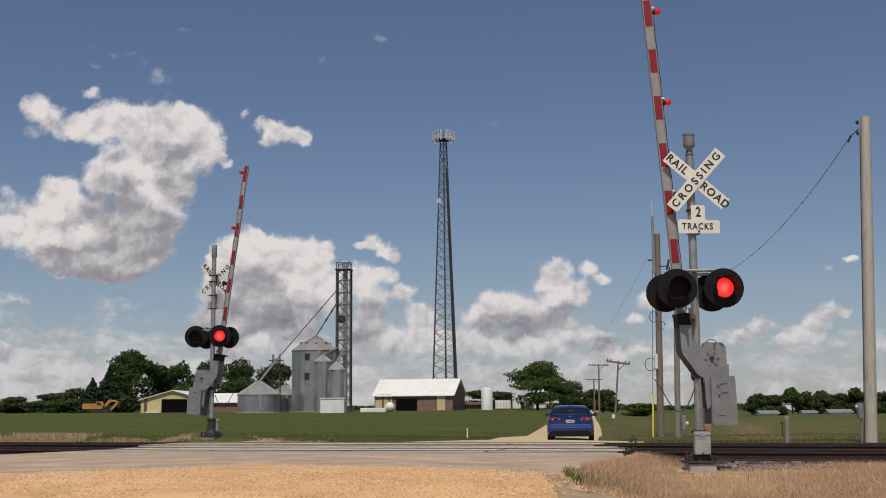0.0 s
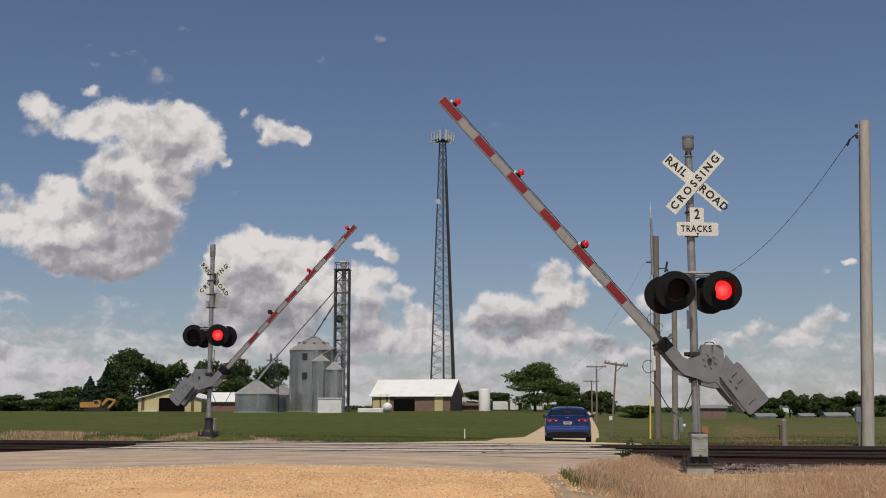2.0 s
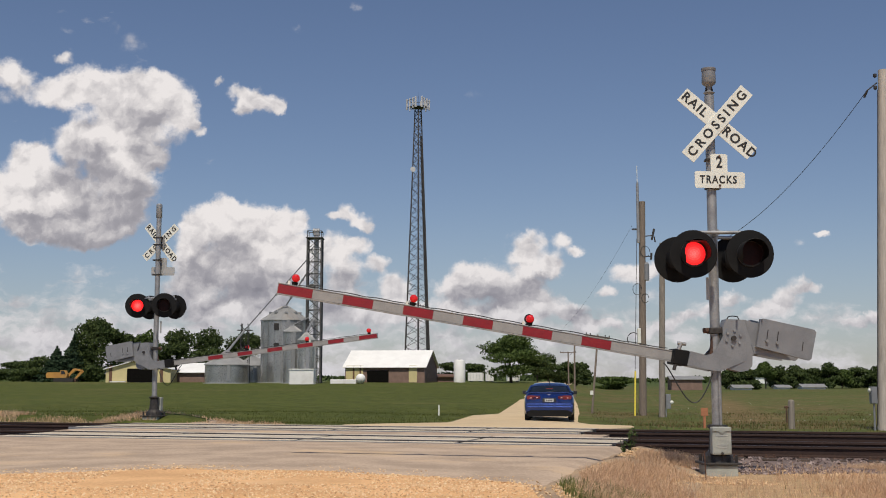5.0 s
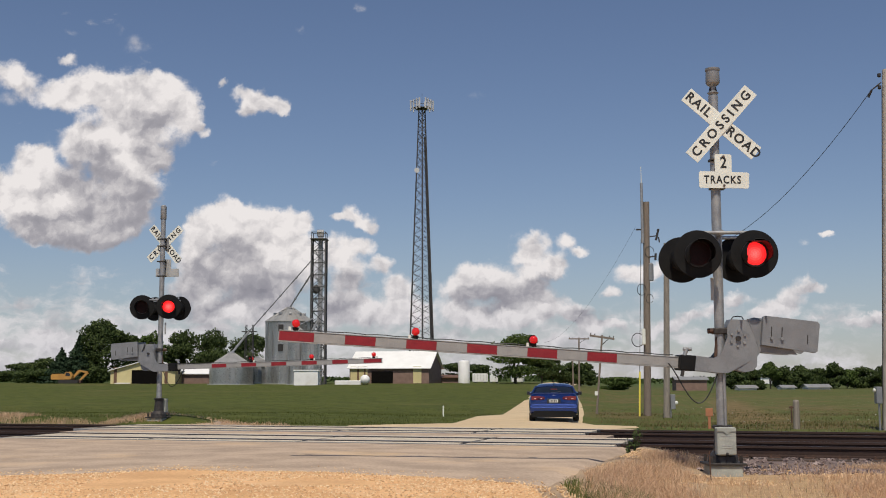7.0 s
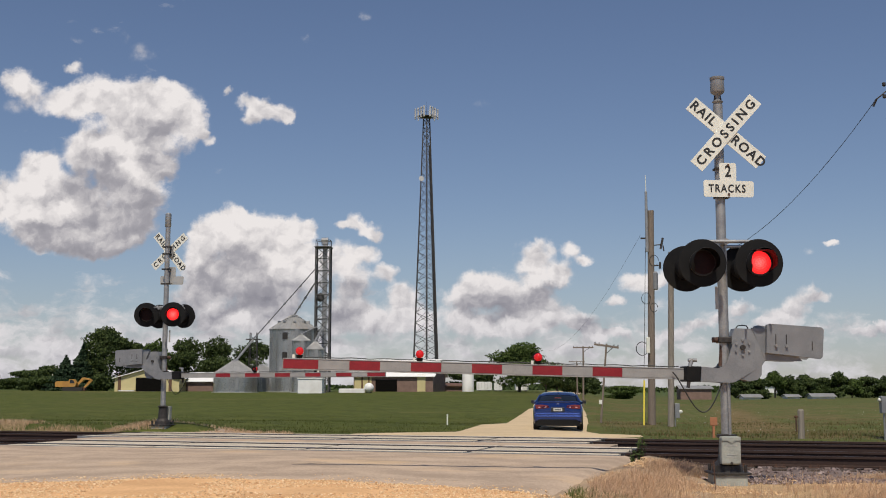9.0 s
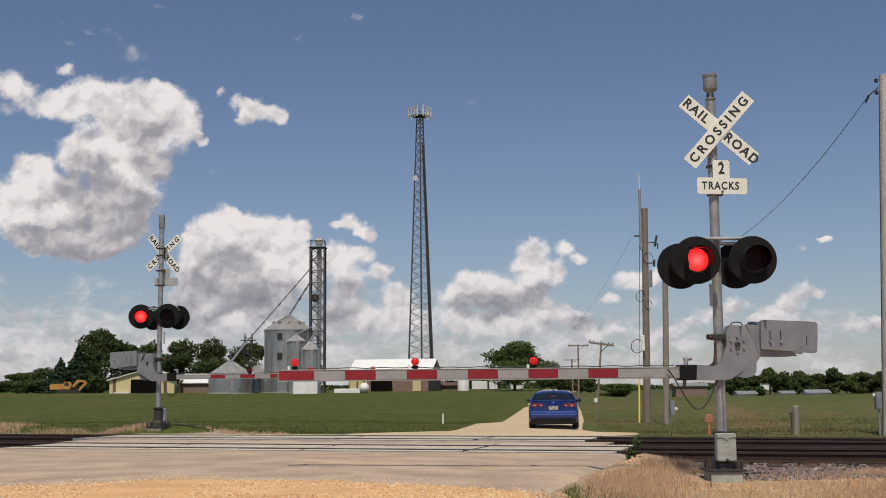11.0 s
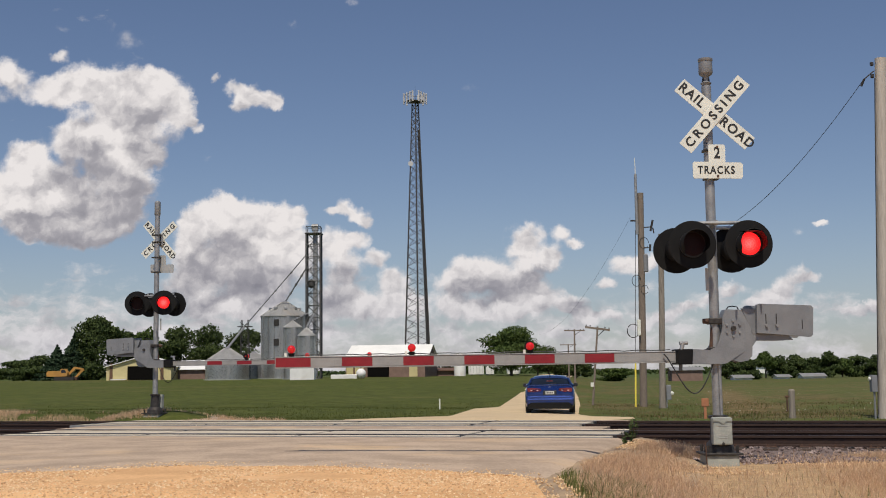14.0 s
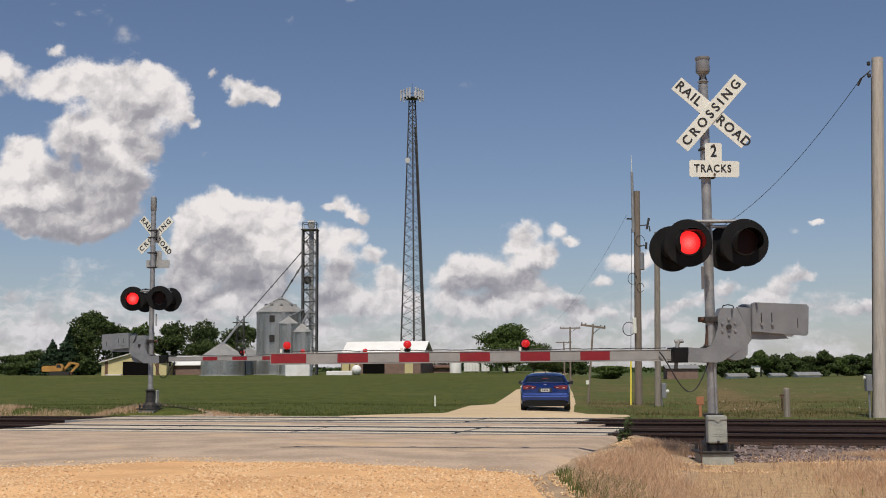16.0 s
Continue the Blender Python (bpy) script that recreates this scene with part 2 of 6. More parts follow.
def mat(name, a, b=None, rough=0.6, metal=0.0, scale=6.0, bump=0.15, fine=60.0, spread=0.5, dirt=None, vary=0.0, spec=0.5, coat=0.0, stretch=(1, 1, 1), world_space=False):
    """Two-scale procedural surface between colours a and b, with stains of colour dirt and fine relief."""
    m = bpy.data.materials.new(name)
    m.use_nodes = True
    k = Nodes(m.node_tree)
    b = b or tuple(c * 0.8 for c in a)
    tc = k.n("ShaderNodeTexCoord").outputs["Object"]
    if world_space:
        tc = k.n("ShaderNodeNewGeometry").outputs["Position"]
    v = k.vec("MULTIPLY", tc, stretch).outputs[0]
    n1 = k.noise(v, scale, 5.0).outputs[0]
    n2 = k.noise(v, fine, 3.0).outputs[0]
    f = k.math("ADD", k.math("MULTIPLY", n1, 0.65), k.math("MULTIPLY", n2, 0.35))
    col = k.mix(k.range(f, 0.5 - spread * 0.3, 0.5 + spread * 0.3), a, b)
    if dirt:
        n3 = k.noise(v, scale * 0.37, 6.0, 0.65).outputs[0]
        col = k.mix(k.range(n3, 0.52, 0.72, 0.0, 0.75), col, dirt)
    if vary:
        r = k.n("ShaderNodeObjectInfo").outputs["Random"]
        col = k.mix(1.0, col, k.n("ShaderNodeCombineColor", ins={0: k.range(r, 0, 1, 1 - vary, 1 + vary, False), 1: k.range(r, 0, 1, 1 - vary, 1 + vary, False), 2: k.range(r, 0, 1, 1 - vary, 1 + vary, False)}).outputs[0], "MULTIPLY")
    bp = k.n("ShaderNodeBump", ins={"Strength": bump, "Distance": 0.02, "Height": f})
    rg = k.range(n2, 0.3, 0.7, max(0.03, rough - 0.1), min(1.0, rough + 0.1))
    bs = k.n("ShaderNodeBsdfPrincipled", ins={"Base Color": col, "Roughness": rg, "Metallic": metal, "Normal": bp.outputs[0],
                                              "Specular IOR Level": spec, "Coat Weight": coat})
    k.n("ShaderNodeOutputMaterial", ins={0: bs.outputs[0]})
    return m


def glow(name, colour, strength, base=(0.2, 0.01, 0.01), heart=None):
    """A lit lens with a grained glass; heart: its paler middle."""
    m = bpy.data.materials.new(name)
    m.use_nodes = True
    k = Nodes(m.node_tree)
    tc = k.n("ShaderNodeTexCoord").outputs["Object"]
    cells = k.n("ShaderNodeTexVoronoi", ins={"Vector": tc, "Scale": 70.0}).outputs[0]
    s = k.range(cells, 0.1, 0.7, strength * 1.15, strength * 0.6)
    col = (*colour, 1)
    if heart:
        flat = k.vec("MULTIPLY", tc, (1, 0, 1)).outputs[0]
        away = k.vec("LENGTH", flat).outputs["Value"]
        ring = k.math("MULTIPLY", k.math("SINE", k.math("MULTIPLY", away, 210.0)), 0.012)
        col = k.mix(k.range(k.math("ADD", away, ring), 0.0, 0.13), heart, colour)
    bs = k.n("ShaderNodeBsdfPrincipled", ins={"Base Color": (*base, 1), "Roughness": 0.25, "Emission Color": col, "Emission Strength": s})
    k.n("ShaderNodeOutputMaterial", ins={0: bs.outputs[0]})
    return m


def island_mat(name, colours, rough=0.7, sheen=0.0, thin=0.25, patch=None):
    """Leaves and blades: a colour for each island, with some light let through."""
    m = bpy.data.materials.new(name)
    m.use_nodes = True
    k = Nodes(m.node_tree)
    geo = k.n("ShaderNodeNewGeometry")
    n = len(colours)
    col = k.ramp(geo.outputs["Random Per Island"], [(i / max(1, n - 1), c) for i, c in enumerate(colours)])
    if patch:
        f = k.noise(geo.outputs["Position"], patch[0], 4.0).outputs[0]
        col = k.mix(k.range(f, patch[2], patch[2] + 0.12), col, patch[1])
    a = k.n("ShaderNodeBsdfPrincipled", ins={"Base Color": col, "Roughness": rough, "Specular IOR Level": 0.25})
    tr = k.n("ShaderNodeBsdfTranslucent", ins={"Color": col})
    mx = k.n("ShaderNodeMixShader", ins={0: thin, 1: a.outputs[0], 2: tr.outputs[0]})
    k.n("ShaderNodeOutputMaterial", ins={0: mx.outputs[0]})
    return m


def glass_mat(name, tint, rough=0.03):
    m = bpy.data.materials.new(name)
    m.use_nodes = True
    k = Nodes(m.node_tree)
    bs = k.n("ShaderNodeBsdfPrincipled", ins={"Base Color": (*tint, 1), "Roughness": rough, "Specular IOR Level": 0.8, "Transmission Weight": 0.0, "IOR": 1.45})
    k.n("ShaderNodeOutputMaterial", ins={0: bs.outputs[0]})
    return m


GALV = mat("galvanised_steel", (0.38, 0.385, 0.39), (0.27, 0.275, 0.285), 0.5, 0.55, 9, 0.08, 70, dirt=(0.24, 0.23, 0.22))
ALU = mat("grey_aluminium", (0.27, 0.278, 0.29), (0.205, 0.212, 0.225), 0.48, 0.35, 5, 0.06, 80, dirt=(0.24, 0.24, 0.25))
STEEL_DARK = mat("dark_steel", (0.07, 0.065, 0.06), (0.035, 0.03, 0.03), 0.55, 0.5, 12, 0.2)
RUSTY = mat("rusty_steel", (0.13, 0.07, 0.045), (0.06, 0.035, 0.028), 0.8, 0.2, 10, 0.3, dirt=(0.20, 0.10, 0.05))
BLACK = mat("black_paint", (0.006, 0.006, 0.007), (0.010, 0.010, 0.010), 0.6, 0.0, 8, 0.05, spec=0.2)
SIGN_WHITE = mat("white_sign_sheeting", (0.74, 0.75, 0.69), (0.66, 0.67, 0.615), 0.5, 0.0, 5, 0.03, dirt=(0.58, 0.55, 0.48))
SIGN_BACK = mat("sign_back", (0.48, 0.48, 0.47), (0.4, 0.4, 0.39), 0.5, 0.4)
INK = mat("black_lettering", (0.014, 0.014, 0.014), (0.02, 0.02, 0.02), 0.5)
RED_TAPE = mat("red_sheeting", (0.25, 0.011, 0.020), (0.20, 0.009, 0.016), 0.45, 0.0, 6, 0.03, dirt=(0.25, 0.03, 0.03))
WHITE_TAPE = mat("silver_white_sheeting", (0.31, 0.306, 0.30), (0.25, 0.247, 0.243), 0.45, 0.0, 6, 0.03, dirt=(0.29, 0.285, 0.28))
RED_LIT = glow("lit_red_lens", (1.0, 0.016, 0.018), 1.9, heart=(1.0, 0.11, 0.10))
RED_LAMP = glow("lit_red_arm_lamp", (1.0, 0.01, 0.014), 0.42, (0.35, 0.01, 0.012))
# colour of the added lens flaps, matched to an unlit lens
RED_DARK = mat("flap_unlit_lens_look", (0.024, 0.004, 0.004), (0.012, 0.003, 0.003), 0.4, 0, 40, 0.3, spec=0.15)
CONCRETE = mat("pale_concrete", (0.58, 0.51, 0.41), (0.45, 0.39, 0.31), 0.85, 0, 2.5, 0.35, 45, dirt=(0.36, 0.28, 0.20), vary=0.10, spec=0.15)
FOUND = mat("foundation_concrete", (0.38, 0.39, 0.35), (0.28, 0.295, 0.275), 0.85, 0, 5, 0.3, 50, dirt=(0.28, 0.27, 0.22))
ASPHALT = mat("worn_asphalt", (0.50, 0.385, 0.290), (0.35, 0.27, 0.205), 0.9, 0, 1.1, 0.9, 24, spread=0.42, dirt=(0.62, 0.44, 0.27), world_space=True, spec=0.12)
GRAVEL = mat("limestone_gravel", (0.74, 0.455, 0.235), (0.56, 0.33, 0.165), 0.95, 0, 0.9, 1.0, 26, spread=0.45, dirt=(0.76, 0.55, 0.35), world_space=True, spec=0.1)
SHOULDER = mat("shoulder_gravel", (0.42, 0.30, 0.18), (0.27, 0.195, 0.135), 0.95, 0, 1.8, 1.0, 22, spread=0.4, dirt=(0.26, 0.185, 0.15), world_space=True)
GRAVEL_FAR = mat("pale_gravel", (0.60, 0.46, 0.28), (0.50, 0.38, 0.235), 0.95, 0, 0.5, 0.5, 12, world_space=True)
RAIL = mat("rail_steel", (0.062, 0.036, 0.028), (0.040, 0.024, 0.020), 0.6, 0.35, 5, 0.2, 60, stretch=(0.3, 1, 1))
RAIL_TOP = mat("worn_rail_head", (0.10, 0.075, 0.066), (0.07, 0.052, 0.046), 0.45, 0.6, 4, 0.05, stretch=(0.2, 1, 1))
TIE = mat("creosoted_timber", (0.075, 0.052, 0.04), (0.045, 0.032, 0.026), 0.9, 0, 7, 0.6, 50, vary=0.2, stretch=(3, 0.5, 1))
BALLAST = mat("ballast", (0.20, 0.15, 0.135), (0.11, 0.083, 0.077), 0.9, 0, 6, 0.9, 30, world_space=True)
WOOD_PALE = mat("pale_pole_wood", (0.50, 0.455, 0.40), (0.39, 0.35, 0.305), 0.85, 0, 5, 0.5, 30, stretch=(6, 6, 0.6), dirt=(0.30, 0.27, 0.235))
WOOD = mat("weathered_pole_wood", (0.29, 0.255, 0.215), (0.20, 0.175, 0.15), 0.85, 0, 5, 0.5, 30, stretch=(6, 6, 0.6), dirt=(0.15, 0.13, 0.11))
WOOD_DARK = mat("old_pole_wood", (0.22, 0.18, 0.145), (0.15, 0.12, 0.10), 0.85, 0, 5, 0.5, 30, stretch=(6, 6, 0.6))
YELLOW = mat("yellow_plastic", (0.80, 0.66, 0.08), (0.72, 0.58, 0.08), 0.5)
WIRE = mat("black_cable", (0.02, 0.02, 0.02), (0.03, 0.03, 0.03), 0.6)
CORRUGATED = mat("corrugated_steel", (0.48, 0.48, 0.475), (0.34, 0.34, 0.335), 0.34, 0.8, 1.2, 0.1, 20, stretch=(1, 1, 0.3), dirt=(0.40, 0.37, 0.34))
BIN_ROOF = mat("bin_roof_steel", (0.36, 0.36, 0.355), (0.29, 0.29, 0.285), 0.55, 0.4, 1.0, 0.1, dirt=(0.33, 0.29, 0.25))
WHITE_ROOF = mat("white_metal_roof", (0.82, 0.82, 0.80), (0.74, 0.74, 0.72), 0.5, 0, 0.8, 0.05)
WHITE_WALL = mat("white_painted_metal", (0.78, 0.78, 0.77), (0.70, 0.70, 0.69), 0.5, 0, 1, 0.05, dirt=(0.6, 0.58, 0.54))
TAN = mat("tan_siding", (0.60, 0.52, 0.27), (0.53, 0.46, 0.24), 0.6, 0, 1.0, 0.05)
BROWN = mat("brown_trim", (0.16, 0.085, 0.05), (0.12, 0.065, 0.04), 0.6)
BRICKISH = mat("red_brown_wall", (0.23, 0.15, 0.12), (0.17, 0.11, 0.09), 0.8, 0, 1.5, 0.2, 10)
# near-black matt colour that paints the shade inside doorways
DOOR_SHADE = mat("painted_doorway_shade", (0.006, 0.006, 0.006), (0.010, 0.009, 0.008), 1.0, spec=0.0)
LEG_STEEL = mat("elevator_steel", (0.105, 0.103, 0.10), (0.07, 0.068, 0.066), 0.55, 0.4, 3)
TOWER = mat("tower_steel", (0.09, 0.085, 0.08), (0.06, 0.055, 0.055), 0.6, 0.4, 1)
PANEL = mat("antenna_grey", (0.55, 0.55, 0.55), (0.46, 0.46, 0.46), 0.5)
EXC = mat("yellow_machine_paint", (0.50, 0.26, 0.06), (0.40, 0.20, 0.05), 0.5, 0, 1.5, 0.05, dirt=(0.4, 0.26, 0.1))
BLUE = mat("metallic_blue_paint", (0.004, 0.027, 0.17), (0.0035, 0.023, 0.14), 0.18, 0.6, 3, 0.0, 500, coat=1.0)
TYRE = mat("tyre_rubber", (0.018, 0.018, 0.018), (0.028, 0.027, 0.026), 0.85)
TRIM = mat("black_plastic", (0.016, 0.016, 0.017), (0.022, 0.022, 0.023), 0.5)
CHROME = mat("chrome", (0.75, 0.75, 0.76), (0.7, 0.7, 0.71), 0.12, 1.0, 5, 0.0)
TAIL = mat("red_tail_lens", (0.20, 0.010, 0.014), (0.14, 0.008, 0.010), 0.15, 0, 30, 0.1, coat=0.8)
TAIL_PALE = mat("pale_tail_lens", (0.75, 0.42, 0.42), (0.65, 0.36, 0.36), 0.2)
PLATE = mat("plate_white", (0.62, 0.62, 0.60), (0.5, 0.5, 0.5), 0.5)
GLASS = glass_mat("dark_car_glass", (0.008, 0.010, 0.012))
ORANGE = mat("orange_marker", (0.42, 0.17, 0.085), (0.34, 0.14, 0.07), 0.8)
LEAVES = island_mat("tree_leaves", [(0.026, 0.042, 0.013), (0.052, 0.078, 0.022), (0.086, 0.118, 0.032)], patch=(0.5, (0.04, 0.066, 0.017), 0.55))
LEAVES_LIGHT = island_mat("light_leaves", [(0.034, 0.056, 0.012), (0.068, 0.106, 0.024), (0.105, 0.150, 0.036)])
LEAVES_DARK = island_mat("spruce_needles", [(0.012, 0.028, 0.012), (0.022, 0.045, 0.02), (0.035, 0.06, 0.028)], thin=0.1)
BARK = mat("bark", (0.10, 0.08, 0.06), (0.06, 0.05, 0.04), 0.9, 0, 3, 0.6)
DRY = island_mat("dry_grass", [(0.48, 0.32, 0.20), (0.66, 0.455, 0.29), (0.76, 0.56, 0.38), (0.56, 0.355, 0.23)], thin=0.4)
GREEN_BLADE = island_mat("green_grass", [(0.07, 0.095, 0.02), (0.14, 0.165, 0.045), (0.24, 0.22, 0.085)], thin=0.3)
FIELD_BLADE = island_mat("field_grass", [(0.05, 0.068, 0.014), (0.085, 0.105, 0.024), (0.14, 0.14, 0.045)], thin=0.3)
MIXED_BLADE = island_mat("mixed_verge_grass", [(0.065, 0.082, 0.018), (0.12, 0.122, 0.036), (0.24, 0.175, 0.09), (0.17, 0.125, 0.06), (0.075, 0.09, 0.024)], thin=0.3)
STONE = island_mat("ballast_stones", [(0.07, 0.05, 0.048), (0.17, 0.125, 0.115), (0.36, 0.29, 0.27), (0.13, 0.085, 0.08)], thin=0.0, rough=0.9)
PEBBLE = island_mat("limestone_chips", [(0.46, 0.28, 0.15), (0.66, 0.44, 0.24), (0.78, 0.60, 0.39), (0.56, 0.36, 0.19)], thin=0.0, rough=0.9)


def ground_mat():
    """Grass of several kinds, tilled strips and dry verge, told apart by where they grow."""
    m = bpy.data.materials.new("grassland")
    m.use_nodes = True
    k = Nodes(m.node_tree)
    pos = k.n("ShaderNodeNewGeometry").outputs["Position"]
    s = k.n("ShaderNodeSeparateXYZ", ins={0: pos})
    x, y = s.outputs[0], s.outputs[1]
    n1 = k.noise(pos, 0.35, 6.0, 0.6).outputs[0]
    n2 = k.noise(pos, 6.0, 5.0, 0.65).outputs[0]
    n3 = k.noise(k.vec("MULTIPLY", pos, (0.045, 0.11, 1)).outputs[0], 1.0, 5.0, 0.6).outputs[0]
    green = k.mix(k.range(n2, 0.3, 0.7), (0.060, 0.076, 0.013), (0.108, 0.122, 0.028))
    green = k.mix(k.range(n3, 0.50, 0.68, 0.0, 0.45), green, (0.165, 0.130, 0.055))
    green = k.mix(k.range(n1, 0.45, 0.65, 0.0, 0.35), green, (0.115, 0.115, 0.032))
    rough = k.mix(k.range(n2, 0.32, 0.68), (0.062, 0.088, 0.020), (0.118, 0.132, 0.038))
    # tilled rows in the east field
    row = k.math("SINE", k.math("MULTIPLY", k.math("SUBTRACT", x, k.math("MULTIPLY", y, 0.16)), 7.5))
    till = k.mix(k.range(row, -0.5, 0.8), (0.21, 0.155, 0.085), (0.11, 0.135, 0.04))
    edge = k.math("ADD", k.math("SUBTRACT", x, k.math("MULTIPLY", y, 0.10)), k.math("MULTIPLY", n1, 6.0))
    tz = k.math("MULTIPLY", k.range(edge, 8.0, 9.5), k.math("MULTIPLY", k.range(y, 50, 60), k.range(y, 165, 140)))
    n4 = k.noise(k.vec("MULTIPLY", pos, (0.16, 0.10, 1)).outputs[0], 1.0, 6.0, 0.65).outputs[0]
    rough = k.mix(k.range(n4, 0.45, 0.60, 0.0, 0.65), rough, (0.165, 0.112, 0.055))
    rough = k.mix(k.range(k.noise(pos, 2.2, 5.0, 0.7).outputs[0], 0.58, 0.70, 0.0, 0.5), rough, (0.21, 0.19, 0.10))
    rough = k.mix(k.math("MULTIPLY", tz, 0.18), rough, till)
    lane = k.math("ABSOLUTE", k.math("SUBTRACT", k.math("SUBTRACT", x, k.math("MULTIPLY", y, 0.21)), 2.2))
    lane = k.math("ADD", lane, k.math("MULTIPLY", n4, 2.4))
    worn = k.math("MULTIPLY", k.range(lane, 3.6, 1.4), k.math("MULTIPLY", k.range(y, 36, 44), k.range(y, 140, 90)))
    rough = k.mix(k.math("MULTIPLY", worn, 0.8), rough, (0.215, 0.145, 0.075))
    side = k.range(k.math("SUBTRACT", x, k.math("MULTIPLY", y, 0.06)), 0.5, 3.0)
    n5 = k.noise(pos, 0.9, 7.0, 0.72).outputs[0]
    green = k.mix(k.range(n5, 0.42, 0.60, 0.0, 0.65), green, (0.036, 0.050, 0.011))
    rough = k.mix(k.range(n5, 0.44, 0.60, 0.0, 0.6), rough, (0.056, 0.062, 0.018))
    col = k.mix(side, green, rough)
    col = k.mix(k.range(y, 150, 420), col, k.mix(k.range(n3, 0.4, 0.6), (0.055, 0.085, 0.026), (0.08, 0.10, 0.036)))
    dry = k.mix(k.range(n2, 0.3, 0.7), (0.52, 0.36, 0.20), (0.36, 0.25, 0.145))
    col = k.mix(k.range(y, 24.0, 20.0), col, dry)
    bp = k.n("ShaderNodeBump", ins={"Strength": 0.8, "Distance": 0.08, "Height": n2})
    bs = k.n("ShaderNodeBsdfPrincipled", ins={"Base Color": col, "Roughness": 0.95, "Specular IOR Level": 0.15, "Normal": bp.outputs[0]})
    k.n("ShaderNodeOutputMaterial", ins={0: bs.outputs[0]})
    return m


GRASSLAND = ground_mat()

# ---- mesh helpers ----


def part(name, bm, material, parent=None, label=""):
    """One bmesh as one mesh object, under a thing or a part."""
    me = bpy.data.meshes.new(name)
    bm.normal_update()
    bm.to_mesh(me)
    bm.free()
    me.materials.append(material)
    ob = new(name, me)
    if parent:
        ob.parent = parent
    if label:
        ob["label"] = label
    return ob


def share(name, me, parent, m):
    ob = new(name, me)
    ob.parent = parent
    ob.matrix_basis = m
    return ob


def thing(name, label, category, m=None, group="", kind=""):
    ob = new(name)
    ob.empty_display_size = 0.1
    if m is not None:
        ob.matrix_basis = m
    return tagged(ob, label, category, group, kind)


def box(bm, x0, x1, y0, y1, z0, z1, bevel=0.0, m=None):
    r = bmesh.ops.create_cube(bm, size=1.0, matrix=Matrix.LocRotScale(((x0 + x1) / 2, (y0 + y1) / 2, (z0 + z1) / 2), None, (x1 - x0, y1 - y0, z1 - z0)))
    vs = r["verts"]
    if bevel:
        es = {e for v in vs for e in v.link_edges}
        rb = bmesh.ops.bevel(bm, geom=list(es), offset=bevel, segments=2, affect="EDGES", profile=0.5)
        vs = list({v for f in rb["faces"] for v in f.verts} | {v for v in vs if v.is_valid})
    if m is not None:
        bmesh.ops.transform(bm, matrix=m, verts=vs)
    return bm


def B(x0, x1, y0, y1, z0, z1, bevel=0.0, m=None):
    return box(bmesh.new(), x0, x1, y0, y1, z0, z1, bevel, m)


def rod(bm, a, b, r0, r1=None, seg=12):
    """A tapered round bar from a to b."""
    a, b = Vector(a), Vector(b)
    m = Matrix.Translation((a + b) / 2) @ (b - a).to_track_quat("Z", "Y").to_matrix().to_4x4()
    bmesh.ops.create_cone(bm, cap_ends=True, segments=seg, radius1=r0, radius2=r0 if r1 is None else r1, depth=(b - a).length, matrix=m)
    return bm


def R(a, b, r0, r1=None, seg=12):
    return rod(bmesh.new(), a, b, r0, r1, seg)


def prism(pts, y0, y1, bm=None):
    """An outline in x and z, given a thickness along y."""
    bm = bm or bmesh.new()
    a = [bm.verts.new((x, y0, z)) for x, z in pts]
    b = [bm.verts.new((x, y1, z)) for x, z in pts]
    n = len(pts)
    bm.faces.new(a), bm.faces.new(b[::-1])
    for i in range(n):
        bm.faces.new((a[i], b[i], b[(i + 1) % n], a[(i + 1) % n]))
    bmesh.ops.recalc_face_normals(bm, faces=bm.faces)
    return bm


def spin(profile, seg=32, m=None, bm=None, cap=True):
    """A turned shape: profile of (radius, z)."""
    bm = bm or bmesh.new()
    rings = []
    for r, z in profile:
        rings.append([bm.verts.new((r * math.cos(2 * math.pi * i / seg), r * math.sin(2 * math.pi * i / seg), z)) for i in range(seg)])
    for a, b in zip(rings, rings[1:]):
        for i in range(seg):
            bm.faces.new((a[i], a[(i + 1) % seg], b[(i + 1) % seg], b[i]))
    if cap:
        bm.faces.new(rings[0][::-1]), bm.faces.new(rings[-1])
    bmesh.ops.recalc_face_normals(bm, faces=bm.faces)
    if m is not None:
        bmesh.ops.transform(bm, matrix=m, verts=list({v for ring in rings for v in ring}))
    return bm


def smooth(ob):
    for p in ob.data.polygons:
        p.use_smooth = True
    return ob


def smooth_sides(ob, deg=40):
    ob.data.set_sharp_from_angle(angle=radians(deg))
    return ob


def wire(name, pts, r, material, parent=None, sides=6):
    """A cable along a list of points."""
    bm = bmesh.new()
    rings = []
    P = [Vector(p) for p in pts]
    for i, p in enumerate(P):
        d = (P[min(i + 1, len(P) - 1)] - P[max(i - 1, 0)]).normalized()
        u = d.orthogonal().normalized() if abs(d.z) > 0.95 else d.cross(Vector((0, 0, 1))).normalized()
        w = d.cross(u)
        rings.append([bm.verts.new(p + r * (math.cos(a) * u + math.sin(a) * w)) for a in [2 * math.pi * j / sides for j in range(sides)]])
    for a, b in zip(rings, rings[1:]):
        for j in range(sides):
            bm.faces.new((a[j], a[(j + 1) % sides], b[(j + 1) % sides], b[j]))
    return part(name, bm, material, parent)


def sag(a, b, drop, n=16):
    a, b = Vector(a), Vector(b)
    return [a.lerp(b, i / n) - Vector((0, 0, drop * 4 * (i / n) * (1 - i / n))) for i in range(n + 1)]


